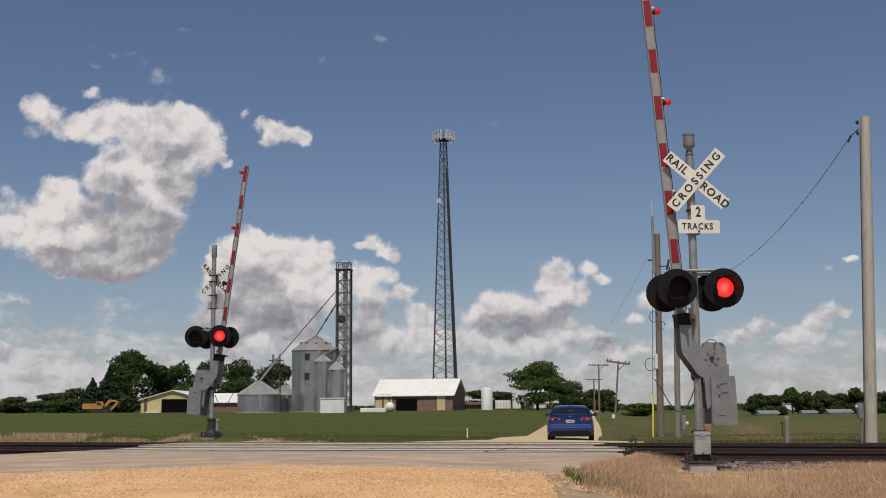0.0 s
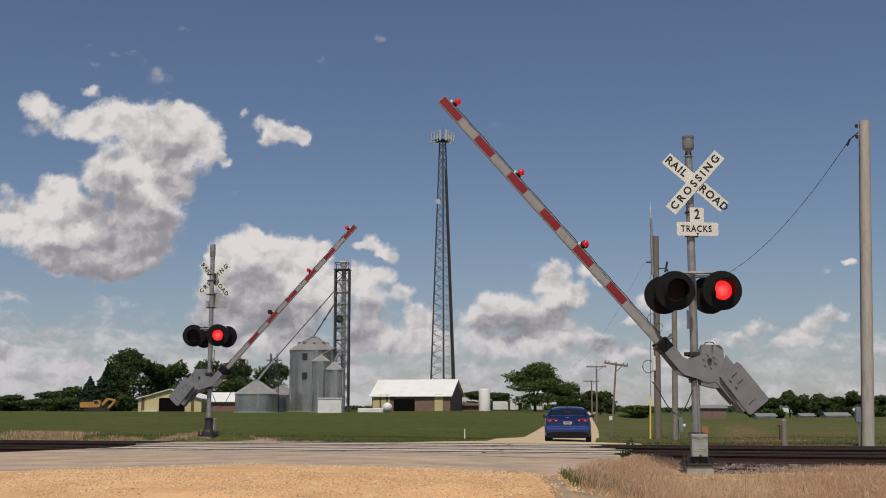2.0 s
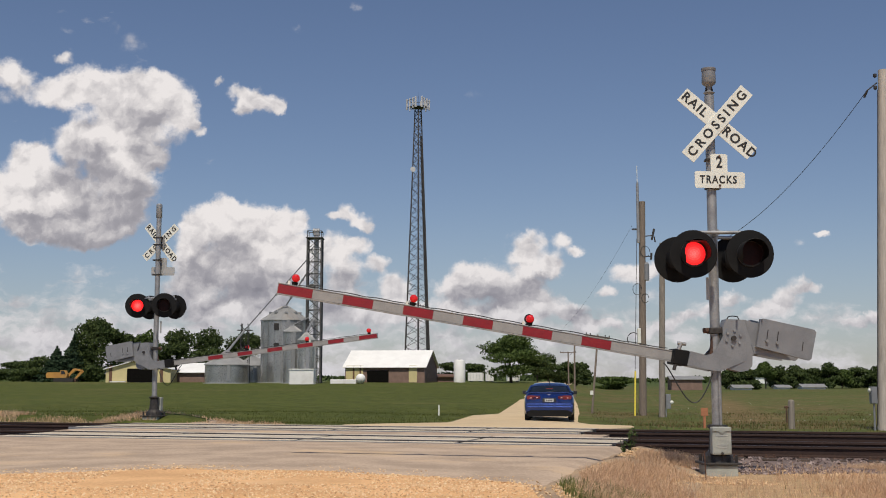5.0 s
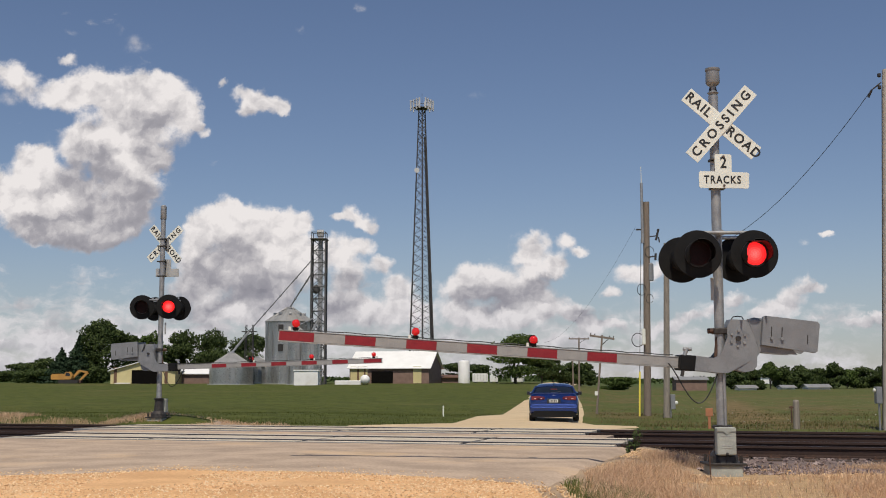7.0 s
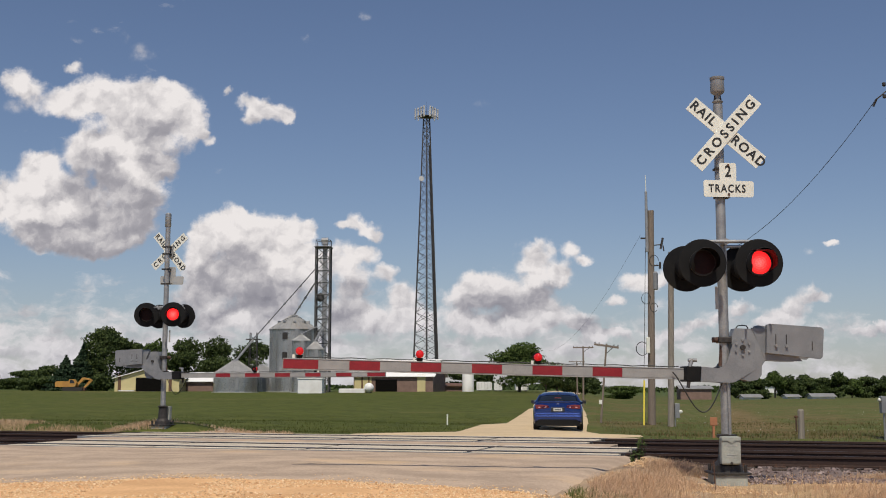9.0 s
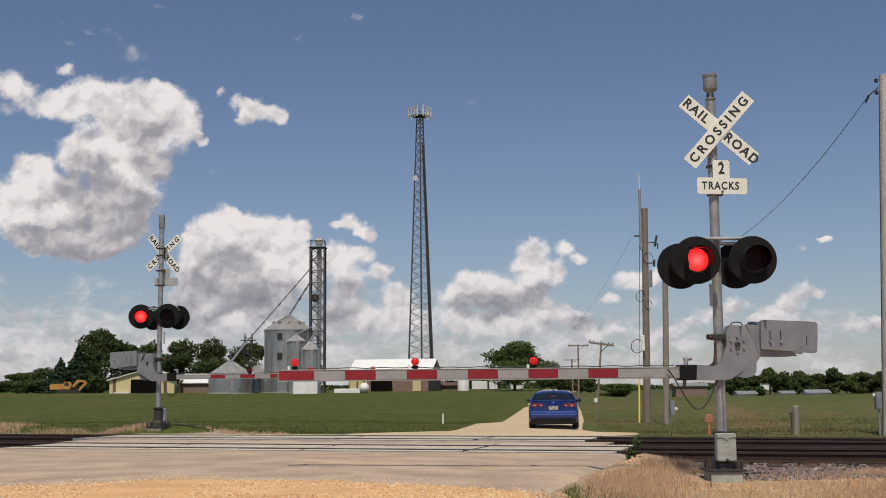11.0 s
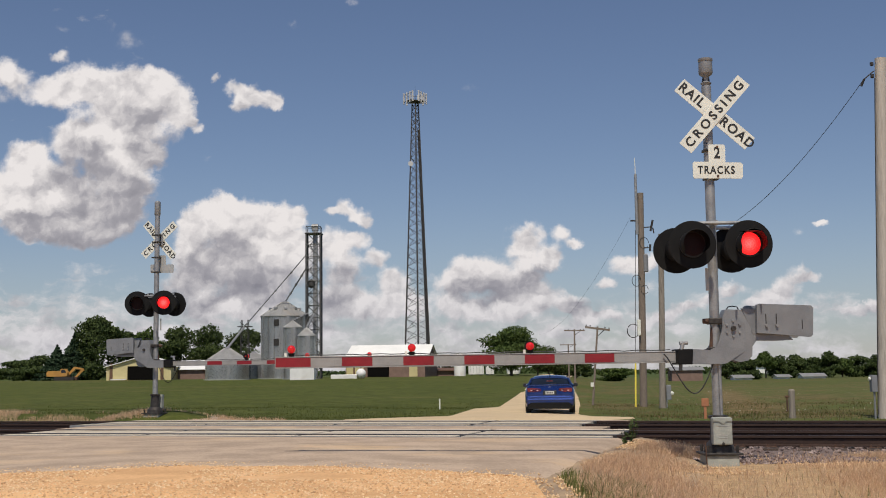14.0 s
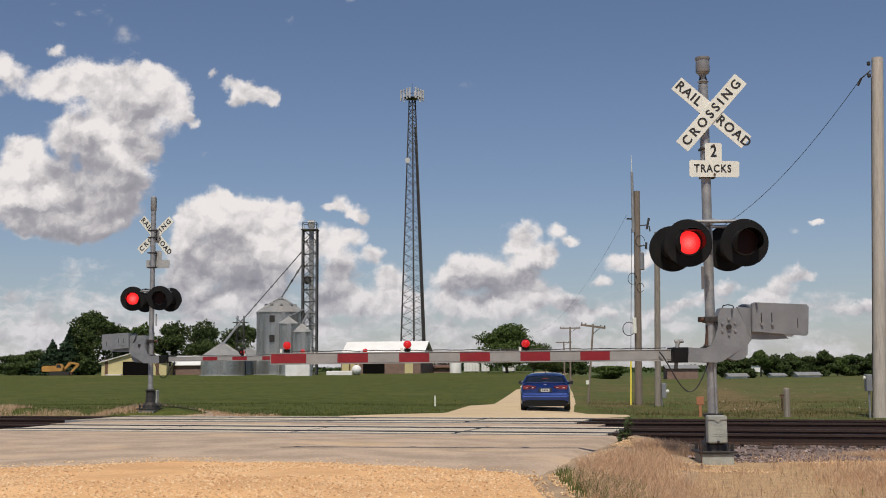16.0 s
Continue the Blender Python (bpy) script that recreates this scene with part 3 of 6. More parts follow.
def arrays(name, verts, faces, material, parent=None):
    me = bpy.data.meshes.new(name)
    me.from_pydata(verts.tolist() if hasattr(verts, "tolist") else verts, [], faces.tolist() if hasattr(faces, "tolist") else faces)
    me.materials.append(material)
    ob = new(name, me)
    if parent:
        ob.parent = parent
    return ob


def lettering(text, height, parent, m, name, depth=0.004, spacing=1.0):
    """Raised letters in the built-in font, as a mesh."""
    cu = bpy.data.curves.new(name, "FONT")
    cu.body, cu.size, cu.align_x, cu.align_y, cu.extrude, cu.space_character = text, height / 0.72, "CENTER", "CENTER", depth / 2, spacing
    cu.offset = height * 0.032
    cu.resolution_u = 4
    ob = new(name, cu)
    dg = bpy.context.evaluated_depsgraph_get()
    me = bpy.data.meshes.new_from_object(ob.evaluated_get(dg))
    bpy.data.objects.remove(ob)
    me.materials.clear()
    me.materials.append(INK)
    res = new(name, me)
    res.parent = parent
    res.matrix_basis = m
    return res

# ---- the lie of the land ----
NX, NY = 0.2785, 0.9605      # across the tracks; the tracks run along (NY, -NX)
TRACKS_V = (20.79, 25.03)    # middles of the two tracks
GAUGE = 1.505                # between rail middles


def uv(u, v, z=0.0):
    """A place by its distance along and across the tracks."""
    return Vector((u * NY + v * NX, -u * NX + v * NY, z))


ACROSS = pose(0, 0, 0, 0, 0, math.degrees(math.atan2(-NX, NY)))
PROFILE_NEAR = ((-200, -0.55), (5, -0.47), (9, -0.33), (12, -0.20), (15.5, -0.17), (17.2, -0.17), (18.4, -0.28), (19.2, -0.40), (26.6, -0.40), (28.0, -0.25), (29.5, -0.12))
PROFILE_FAR = ((29, -0.10), (36, -0.31), (43, -0.47), (51, -0.45), (65, -0.78), (100, -0.40), (150, 0.52), (175, 0.76), (400, 0.90), (1200, 0.97), (5000, 1.0))

PROFILE_EAST = ((29, -0.10), (36, -0.31), (43, -0.47), (51, -0.45), (65, -0.74), (150, -0.80), (245, -0.80), (400, -0.05), (1200, 0.75), (5000, 1.0))


def lerp(table, x):
    return float(np.interp(x, [a for a, _ in table], [b for _, b in table]))


def land(x, y):
    v = x * NX + y * NY
    near, far = lerp(PROFILE_NEAR, v), lerp(PROFILE_FAR, y)
    if y > 29:
        g = min(1, max(0, (x / y - 0.085) / 0.05))
        far = far * (1 - g) + lerp(PROFILE_EAST, y) * g
    f = min(1, max(0, (v - 28.5) / 5))
    z = near * (1 - f) + far * f
    if x < -5.4:
        # low bank behind the tracks
        z += 0.26 * min(1, (-5.4 - x) / 2.0) * max(0, 1 - abs(v - 28.6) / 2.4)
    # mound round the far signal's footing
    z += 0.37 * max(0.0, 1 - (((x + 7.475) / 2.4) ** 2 + ((y - 30.4) / 1.6) ** 2))
    if y > 31 and x < 0:
        z += min(1, (y - 31) / 10) * 0.22 * min(1, -x / 8) * max(0, 1 - y / 150)
    return z


def sheet(name, xs, ys, height, material, keep=None):
    bm = bmesh.new()
    grid = [[bm.verts.new((x, y, height(x, y))) for x in xs] for y in ys]
    for j in range(len(ys) - 1):
        for i in range(len(xs) - 1):
            bm.faces.new((grid[j][i], grid[j][i + 1], grid[j + 1][i + 1], grid[j + 1][i]))
    return smooth(part(name, bm, material))


def steps(*runs):
    out = []
    for a, b, s in runs:
        out += list(np.arange(a, b, s))
    return [float(v) for v in out] + [float(runs[-1][1])]


def rough_land(x, y):
    d = 0.05 * noise.noise(Vector((x * 0.35, y * 0.35, 0))) + 0.02 * noise.noise(Vector((x * 1.7, y * 1.7, 3)))
    v = x * NX + y * NY
    return land(x, y) + d * min(1, max(0.25, abs(v - 22.9) / 4 - 1))


tagged(sheet("ground", steps((-4000, -400, 450), (-400, -60, 34), (-60, -16, 2), (-16, 16, 0.5), (16, 60, 2), (60, 400, 34), (400, 4000, 450)),
             steps((-400, -20, 38), (-20, 8, 2), (8, 36, 0.5), (36, 80, 2), (80, 240, 8), (240, 600, 40), (600, 4600, 400)), rough_land, GRASSLAND),
       "green farmland with dry verges beside the railway", "ground", kind="structure")


def strip(name, rows, across, height, material, jitter=0.0):
    """A road laid on the land: rows of (y, left x, right x)."""
    bm = bmesh.new()
    grid = []
    for y, a, b in rows:
        line = []
        for i in range(across + 1):
            f = i / across
            x = a + (b - a) * f
            if i in (0, across):
                x += jitter * noise.noise(Vector((y * 0.9, i, 0)))
            line.append(bm.verts.new((x, y, height(x, y, f))))
        grid.append(line)
    for p, q in zip(grid, grid[1:]):
        for i in range(across):
            bm.faces.new((p[i], p[i + 1], q[i + 1], q[i]))
    return smooth(part(name, bm, material))


def rows_of(table, step):
    ys = list(np.arange(table[0][0], table[-1][0], step)) + [table[-1][0]]
    return [(float(y), float(np.interp(y, [r[0] for r in table], [r[1] for r in table])), float(np.interp(y, [r[0] for r in table], [r[2] for r in table]))) for y in ys]


# gravel lane beyond the tracks
tagged(strip("road_1", rows_of(((28.5, -4.6, 4.4), (31, -2.9, 4.9), (36, -0.9, 4.5), (43, 0.1, 4.7), (61, 2.4, 6.8), (82, 4.6, 9.0), (105, 6.9, 11.2), (130, 9.2, 13.4), (190, 15, 19.4), (420, 40, 45)), 1.5), 8,
             lambda x, y, f: land(x, y) + 0.02 + 0.07 * math.sin(math.pi * f), GRAVEL_FAR, 0.03),
       "pale tan gravel lane running towards the farm", "road", kind="structure")


def paved_from(x):
    """How far along the ragged front of the asphalt lies."""
    return float(np.interp(x, (-14, -4.6, -2.9, -1.1, 0.1, 1.0), (12.5, 12.95, 13.3, 13.05, 12.5, 11.85))) + 0.16 * noise.noise(Vector((x * 1.3, 0, 2))) + 0.06 * noise.noise(Vector((x * 5, 0, 2)))


def apron_height(x, y, f):
    """The approach climbs to the level of the rails well before the tracks, with a slight crown."""
    v = x * NX + y * NY
    rise = min(1, max(0, (y - 5.5) / 6.0))
    rise = rise * rise * (3 - 2 * rise)
    crown = 0.075 * math.exp(-((x + 2.6) / 3.2) ** 2) * min(1, max(0, (19.0 - v) / 3))
    return (land(x, y) + 0.05) * (1 - rise) + (-0.022 + crown) * rise + 0.004 * noise.noise(Vector((x * 1.5, y * 1.5, 5)))


def gravel_height(x, y, f):
    under = min(1, max(0, (y - paved_from(x) - 0.10) / 0.35))
    if f > 0.98 or f < 0.02:
        return land(x, y) - 0.06
    return apron_height(x, y, f) + 0.016 + 0.012 * noise.noise(Vector((x * 0.5, y * 3, 9))) - 0.09 * under


def free_edge(y):
    """The east edge of the approach."""
    return 0.98 + max(0.0, y - 11.7) * 0.277


def verge_height(x, y):
    """The ground of the near verge, with the shoulder banked up to the pavement."""
    z = rough_land(x, y)
    g = (x - free_edge(y)) / 1.5
    if 1.5 < y < 19.4 and -0.2 < g < 1:
        h = max(0.0, g)
        h = h * h * (3 - 2 * h)
        z = max(z, (apron_height(x, y, 0) + 0.02) * (1 - h) + z * h + 0.012 * noise.noise(Vector((x * 3, y * 3, 2))) + 0.006)
    return z


# gravel approach on the near side
tagged(strip("road_2", rows_of(((-60, -9, 1.0), (0, -9, 1.0), (10, -11, 1.1), (11.7, -13, 1.1), (12.6, -14, 1.0), (14.4, -14, 0.9)), 0.2), 46, gravel_height, GRAVEL, 0.12),
       "orange-tan limestone gravel approach to the crossing", "road", kind="structure")


def build_asphalt():
    """The paved approach up to the panels; its front edge is ragged."""
    bm = bmesh.new()
    grid = []
    n, rows = 48, 26
    for j in range(rows + 1):
        line = []
        for i in range(n + 1):
            fx = -13.5 + 14.45 * i / n
            a, b = Vector((fx, paved_from(fx), 0)), uv(-14.75 + 12.25 * i / n, 19.36)
            p = a.lerp(b, j / rows)
            if i == n:
                p.x += 0.10 * noise.noise(Vector((p.y * 1.4, 0, 8)))
            line.append(bm.verts.new((p.x, p.y, apron_height(p.x, p.y, 0) + (-0.05 if j == 0 or i == n else 0.012))))
        grid.append(line)
    for a, b in zip(grid, grid[1:]):
        for i in range(n):
            bm.faces.new((a[i], a[i + 1], b[i + 1], b[i]))
    ob = smooth(part("road_3", bm, ASPHALT))
    return tagged(ob, "worn grey-brown asphalt approach dusted with gravel", "road", kind="structure")


road = build_asphalt()

# far side ramp between panels and gravel lane
bm = bmesh.new()
grid = []
for j in range(9):
    grid.append([])
    for i in range(25):
        u, v = -15.6 + 10.7 * i / 24 + j * 0.14, 26.55 + 2.6 * j / 8
        p = uv(u, v)
        f = j / 8
        grid[-1].append(bm.verts.new((p.x, p.y, -0.02 * (1 - f) + (land(p.x, p.y) + 0.03) * f)))
for a, b in zip(grid, grid[1:]):
    for i in range(24):
        bm.faces.new((a[i], a[i + 1], b[i + 1], b[i]))
tagged(smooth(part("road_4", bm, ASPHALT)), "asphalt strip behind the crossing panels", "road", kind="structure")

# ---- railway ----
RAIL_SECTION = ((-0.036, 0), (-0.036, -0.035), (-0.010, -0.05), (-0.009, -0.135), (-0.072, -0.155), (-0.072, -0.17), (0.072, -0.17), (0.072, -0.155), (0.009, -0.135), (0.010, -0.05), (0.036, -0.035), (0.036, 0))
CROSSING_U = (-14.9, -3.6)


def build_track(v0, u0, u1):
    tr = thing("railway_track", "dark rusty steel rails on creosoted timber ties", "railway track", ACROSS @ Matrix.Translation((0, v0, 0)), "two parallel tracks")
    for s in (-1, 1):
        bm = bmesh.new()
        a = [bm.verts.new((u0, s * GAUGE / 2 + y, z)) for y, z in RAIL_SECTION]
        b = [bm.verts.new((u1, s * GAUGE / 2 + y, z)) for y, z in RAIL_SECTION]
        n = len(a)
        for i in range(n):
            bm.faces.new((a[i], a[(i + 1) % n], b[(i + 1) % n], b[i]))
        bm.faces.new(a), bm.faces.new(b)
        bmesh.ops.recalc_face_normals(bm, faces=bm.faces)
        rail = part("rail", bm, RAIL, tr)
        part("rail_head", B(u0, u1, s * GAUGE / 2 - 0.024, s * GAUGE / 2 + 0.024, 0.0005, 0.003), RAIL_TOP, rail, "worn running surface")
    me = bpy.data.meshes.new("tie")
    tb = B(-0.115, 0.115, -1.28, 1.28, -0.36, -0.175, 0.012)
    tb.to_mesh(me), tb.free()
    me.materials.append(TIE)
    pl = bpy.data.meshes.new("tie_plate")
    tb = B(-0.09, 0.09, -0.17, 0.17, -0.175, -0.160, 0.004)
    for sx in (-0.06, 0.06):
        for sy in (-0.11, 0.11):
            box(tb, sx - 0.014, sx + 0.014, sy - 0.014, sy + 0.014, -0.160, -0.125)
    tb.to_mesh(pl), tb.free()
    pl.materials.append(RUSTY)
    u = -30.0
    while u < 16:
        if not (-14.8 if v0 < 23 else -15.95) < u < (-2.7 if v0 < 23 else -3.95):
            t = share("tie", me, tr, Matrix.Translation((u, random.uniform(-0.05, 0.05), random.uniform(-0.012, 0.0))) @ pose(0, 0, 0, 0, 0, random.uniform(-1, 1)))
            for s in (-1, 1):
                share("tie_plate", pl, t, Matrix.Translation((0, s * GAUGE / 2, 0)))
        u += 0.52
    return tr


for v in TRACKS_V:
    build_track(v, -140, 120)

# ballast bed with a rough crown and sloping shoulders
bm = bmesh.new()
grid = []
VS = (18.35, 18.9, 19.35, 19.6, 20.2, 20.8, 21.4, 22.0, 22.9, 23.8, 24.4, 25.0, 25.6, 26.2, 26.5, 27.0, 27.7)
ZS = (-0.42, -0.31, -0.22, -0.20, -0.21, -0.22, -0.21, -0.21, -0.25, -0.21, -0.21, -0.22, -0.21, -0.20, -0.23, -0.33, -0.45)
for u in list(np.arange(-140, -32, 6.0)) + list(np.arange(-32, 18, 0.4)) + list(np.arange(18, 121, 6.0)):
    inside = CROSSING_U[0] < u < CROSSING_U[1]
    grid.append([])
    for v, z in zip(VS, ZS):
        p = uv(float(u), v + 0.07 * noise.noise(Vector((u, v * 3, 1))))
        grid[-1].append(bm.verts.new((p.x, p.y, z - (0.25 if inside else 0) + 0.025 * noise.noise(Vector((u * 2.3, v * 2.3, 7))))))
for a, b in zip(grid, grid[1:]):
    for i in range(len(VS) - 1):
        bm.faces.new((a[i], b[i], b[i + 1], a[i + 1]))
bmesh.ops.recalc_face_normals(bm, faces=bm.faces)
tagged(part("ballast_bed", bm, BALLAST), "grey-brown crushed stone bed under the tracks", "ballast", kind="structure")

# ---- crossing panels ----
crossing = thing("crossing_surface", "pale concrete crossing panels with steel edges", "road crossing", ACROSS, kind="structure")


def panel(u0, u1, v0, v1, z0=-0.16, z1=-0.004):
    ob = part("concrete_panel", B(u0 + 0.055, u1 - 0.055, v0, v1, z0, z1, 0.008), CONCRETE, crossing)
    for a in (v0,):
        part("steel_edge", B(u0 + 0.012, u1 - 0.012, a - 0.006, a + 0.006, -0.06, 0.002), GALV, ob)
    return ob


for v in TRACKS_V:
    lo, hi = v - GAUGE / 2, v + GAUGE / 2
    # joints follow the panel length, the two ends are cut to the line of the road
    ends = (-14.65, -11.6, -8.5, -5.5, -2.85) if v < 23 else (-15.8, -12.6, -9.5, -6.45, -4.1)
    for a, b in zip(ends, ends[1:]):
        panel(a, b, lo + 0.19, hi - 0.19)
        panel(a, b, lo - 0.66, lo - 0.15)
        panel(a, b, hi + 0.15, hi + 0.66)
part("infill", B(-15.2, -3.5, TRACKS_V[0] + GAUGE / 2 + 0.67, TRACKS_V[1] - GAUGE / 2 - 0.67, -0.2, -0.018), ASPHALT, crossing, "asphalt between the tracks")
for v in TRACKS_V:
    for s in (-1, 1):
        c = v + s * GAUGE / 2
        for a, b in ((-0.183, -0.045), (0.045, 0.143)) if s > 0 else ((-0.143, -0.045), (0.045, 0.183)):
            part("rubber_seal", B(-14.65 if v < 23 else -15.8, -2.85 if v < 23 else -4.1, c + a, c + b, -0.15, -0.007, 0.006), TRIM, crossing)

# ---- crossing signals ----
FLASH = 1.19   # seconds from flash to flash of one lamp


# gravel shoulder along the free edge of the pavement
bm = bmesh.new()
grid = []
for i in range(91):
    y = 2.0 + 17.4 * i / 90
    grid.append([])
    for j in range(8):
        x = free_edge(y) - 0.2 + 1.75 * j / 7 + (0.12 * noise.noise(Vector((y * 1.4, 3, 8))) if j < 2 else 0)
        z = verge_height(x, y) - (0.06 if j in (0, 7) else 0)
        grid[-1].append(bm.verts.new((x, y, z)))
for a, b in zip(grid, grid[1:]):
    for i in range(7):
        bm.faces.new((a[i], a[i + 1], b[i + 1], b[i]))
bmesh.ops.recalc_face_normals(bm, faces=bm.faces)
tagged(smooth(part("shoulder", bm, SHOULDER)), "pale loose gravel shoulder beside the asphalt", "road shoulder", kind="structure")


def build_signal(m, bell, arm_len, lamp_gap, stripe, arm_yaw, label):
    sig = thing("crossing_signal", label, "railroad signal", m, "crossing signals with gates")
    top = 4.86 if bell else 5.42
    smooth_sides(part("mast", rod(R((0, 0, 0.30), (0, 0, top), 0.066, 0.064, 20), (0, 0, 0.02), (0, 0, 0.42), 0.085, 0.08, 20), GALV, sig))
    if bell:
        b = part("bell", spin([(0.045, 4.86), (0.075, 4.90), (0.03, 4.93), (0.035, 4.98), (0.085, 5.02), (0.095, 5.04), (0.09, 5.19), (0.098, 5.20), (0.098, 5.235), (0.02, 5.25)], 24), ALU, sig, "grey electronic bell on the mast top")
        smooth_sides(b)
        part("bell_yoke", rod(rod(bmesh.new(), (-0.05, 0, 4.88), (-0.02, 0, 5.03), 0.014), (0.05, 0, 4.88), (0.02, 0, 5.03), 0.014), TRIM, b)
    else:
        smooth_sides(part("sleeve", spin([(0.07, 5.08), (0.078, 5.09), (0.078, 5.42), (0.05, 5.45)], 20), GALV, sig, "galvanised sleeve and cap"))
    # foundation, junction box base
    part("foundation", B(-0.21, 0.21, -0.22, 0.22, -0.55, -0.03, 0.02), FOUND, sig, "weathered concrete foundation")
    base = part("base_plate", B(-0.25, 0.25, -0.25, 0.25, -0.03, 0.0, 0.006), STEEL_DARK, sig)
    for sx in (-0.19, 0.19):
        for sy in (-0.19, 0.19):
            part("bolt", R((sx, sy, 0.0), (sx, sy, 0.09), 0.022, None, 6), STEEL_DARK, base)
    part("base_casting", spin([(0.20, 0.0), (0.19, 0.08), (0.12, 0.15), (0.10, 0.42), (0.13, 0.44), (0.13, 0.47), (0.07, 0.48)], 16), STEEL_DARK, sig, "dark cast split base")
    jb = part("junction_box", B(-0.125, 0.125, -0.25, -0.10, 0.10, 0.455, 0.02), FOUND, sig, "pale green-grey junction box with a lid")
    part("lid", prism([(-0.12, 0.405), (-0.05, 0.405), (0, 0.365), (0.05, 0.405), (0.12, 0.405), (0.12, 0.445), (-0.12, 0.445)], -0.262, -0.248), FOUND, jb)
    for z in (0.19, 0.22, 0.34):
        part("text_bar", B(-0.04 - z * 0.1, 0.04 + z * 0.1, -0.2535, -0.2495, z, z + 0.008), SIGN_BACK, jb)
    part("latch", R((0, -0.27, 0.12), (0, -0.24, 0.12), 0.018, None, 8), STEEL_DARK, jb)
    # conduit up the mast
    part("conduit", R((0.03, -0.08, 0.4), (0.02, -0.08, 1.3), 0.017), GALV, sig, "thin cable conduit")
    # crossbuck, lettered on both sides on the far signal
    cx, cz = (0.072 if bell else 0.0), 4.45
    cb = part("crossbuck", B(cx - 0.12, cx + 0.06, -0.105, -0.085, 4.30, 4.60, 0.003), GALV, sig, "white crossed boards lettered in black")
    up, back = pose(0, 0, 0, 90, 0, 0), pose(0, 0, 0, 90, 0, 180)
    for name, ang, y in (("rail_road_board", -41.6, -0.115), ("crossing_board", 48.4, -0.127)):
        bd = part(name, B(-0.61, 0.61, -0.005, 0.005, -0.105, 0.105, 0.002), SIGN_WHITE, cb)
        bd.matrix_basis = Matrix.Translation((cx, y, cz)) @ pose(0, 0, 0, 0, -ang, 0)
        if (name == "crossing_board") == bell:
            lettering("CROSSING", 0.122, bd, Matrix.Translation((0, -0.0065 if bell else 0.0065, 0)) @ (up if bell else back), "lettering", spacing=1.52)
        else:
            s = -1 if bell else 1
            lettering("RAIL", 0.125, bd, Matrix.Translation((s * 0.395, s * 0.0065, 0)) @ (up if bell else back), "lettering", spacing=1.2)
            lettering("ROAD", 0.125, bd, Matrix.Translation((-s * 0.385, s * 0.0065, 0)) @ (up if bell else back), "lettering", spacing=1.2)
    for z in (4.38, 4.56, 3.98, 3.60):
        part("clamp", B(-0.078, 0.12, -0.09, 0.075, z - 0.016, z + 0.016, 0.006), STEEL_DARK, sig)
    # plate with the number of tracks
    s = 1 if bell else -1
    tee = [(-0.22, 3.59), (0.40, 3.58), (0.42, 3.60), (0.425, 3.775), (0.40, 3.795), (0.195, 3.80), (0.197, 4.02), (0.18, 4.04), (-0.01, 4.045), (-0.027, 4.025), (-0.027, 3.81), (-0.22, 3.815), (-0.24, 3.795), (-0.24, 3.61)]
    pl = part("track_plate", prism([(s * x, z) for x, z in tee], -0.112, -0.104), SIGN_WHITE, sig, "white plate lettered 2 TRACKS")
    part("plate_back", prism([(s * x, z) for x, z in tee], -0.104, -0.100), SIGN_BACK, pl, "bare grey metal back")
    tilt = pose(0, 0, 0, 90, 1.0, 0) @ Matrix.Diagonal((0.80, 1.0, 1.0, 1.0))
    lettering("2", 0.155, pl, Matrix.Translation((s * 0.087, -0.1135, 3.925)) @ tilt, "lettering")
    lettering("TRACKS", 0.104, pl, Matrix.Translation((s * 0.07, -0.1135, 3.695)) @ tilt, "lettering", spacing=1.22)
    for z in (4.01, 3.62):
        part("bolt", R((s * 0.09, -0.125, z), (s * 0.09, -0.10, z), 0.016, None, 8), RUSTY, pl)
    # cross arm and four lamp heads
    part("cross_arm", rod(rod(rod(bmesh.new(), (-0.40, -0.28, 2.97), (0.40, -0.28, 2.97), 0.024), (-0.40, 0.28, 2.97), (0.40, 0.28, 2.97), 0.024), (0, -0.29, 2.97), (0, 0.29, 2.97), 0.04), GALV, sig, "pale pipe cross arm")
    added_flaps = []
    for face in (-1, 1):
        for sx in ((-0.335, 0.395) if face < 0 else (-0.405, 0.345)):
            turn = pose(0, 0, 0, 0, 0, 0 if face < 0 else 180)
            if face > 0 and not bell:
                turn = pose(0, 0, 0, 0, 0, 205)
            mm = Matrix.Translation((sx, face * 0.36, 2.68 if bell else 2.78)) @ turn
            # local: -y is the way the lamp shines
            disc = spin([(0.10, 0.0), (0.305, 0.0), (0.312, 0.008), (0.305, 0.016), (0.15, 0.018), (0.15, 0.030)], 40, pose(0, 0, 0, 90, 0, 0))
            head = smooth_sides(part("lamp_head", disc, BLACK, sig, "black round background with a hooded red lamp"))
            head.matrix_basis = mm
            smooth_sides(part("housing", spin([(0.15, -0.005), (0.165, -0.06), (0.14, -0.16), (0.06, -0.19)], 24, pose(0, 0, 0, 90, 0, 0)), BLACK, head))
            hood = bmesh.new()
            rings = []
            for r in (0.172, 0.166):
                for yy, cut in ((-0.01, 1.0), (-0.30, 0.60)):
                    rings.append([hood.verts.new((r * math.sin(a), yy, r * math.cos(a))) for a in [(-1 + 2 * i / 28) * math.pi * (0.80 if cut == 1.0 else 0.62) for i in range(29)]])
            for a, b in ((0, 1), (2, 3), (0, 2), (1, 3)):
                for i in range(28):
                    hood.faces.new((rings[a][i], rings[a][i + 1], rings[b][i + 1], rings[b][i]))
            smooth(part("hood", hood, BLACK, head))
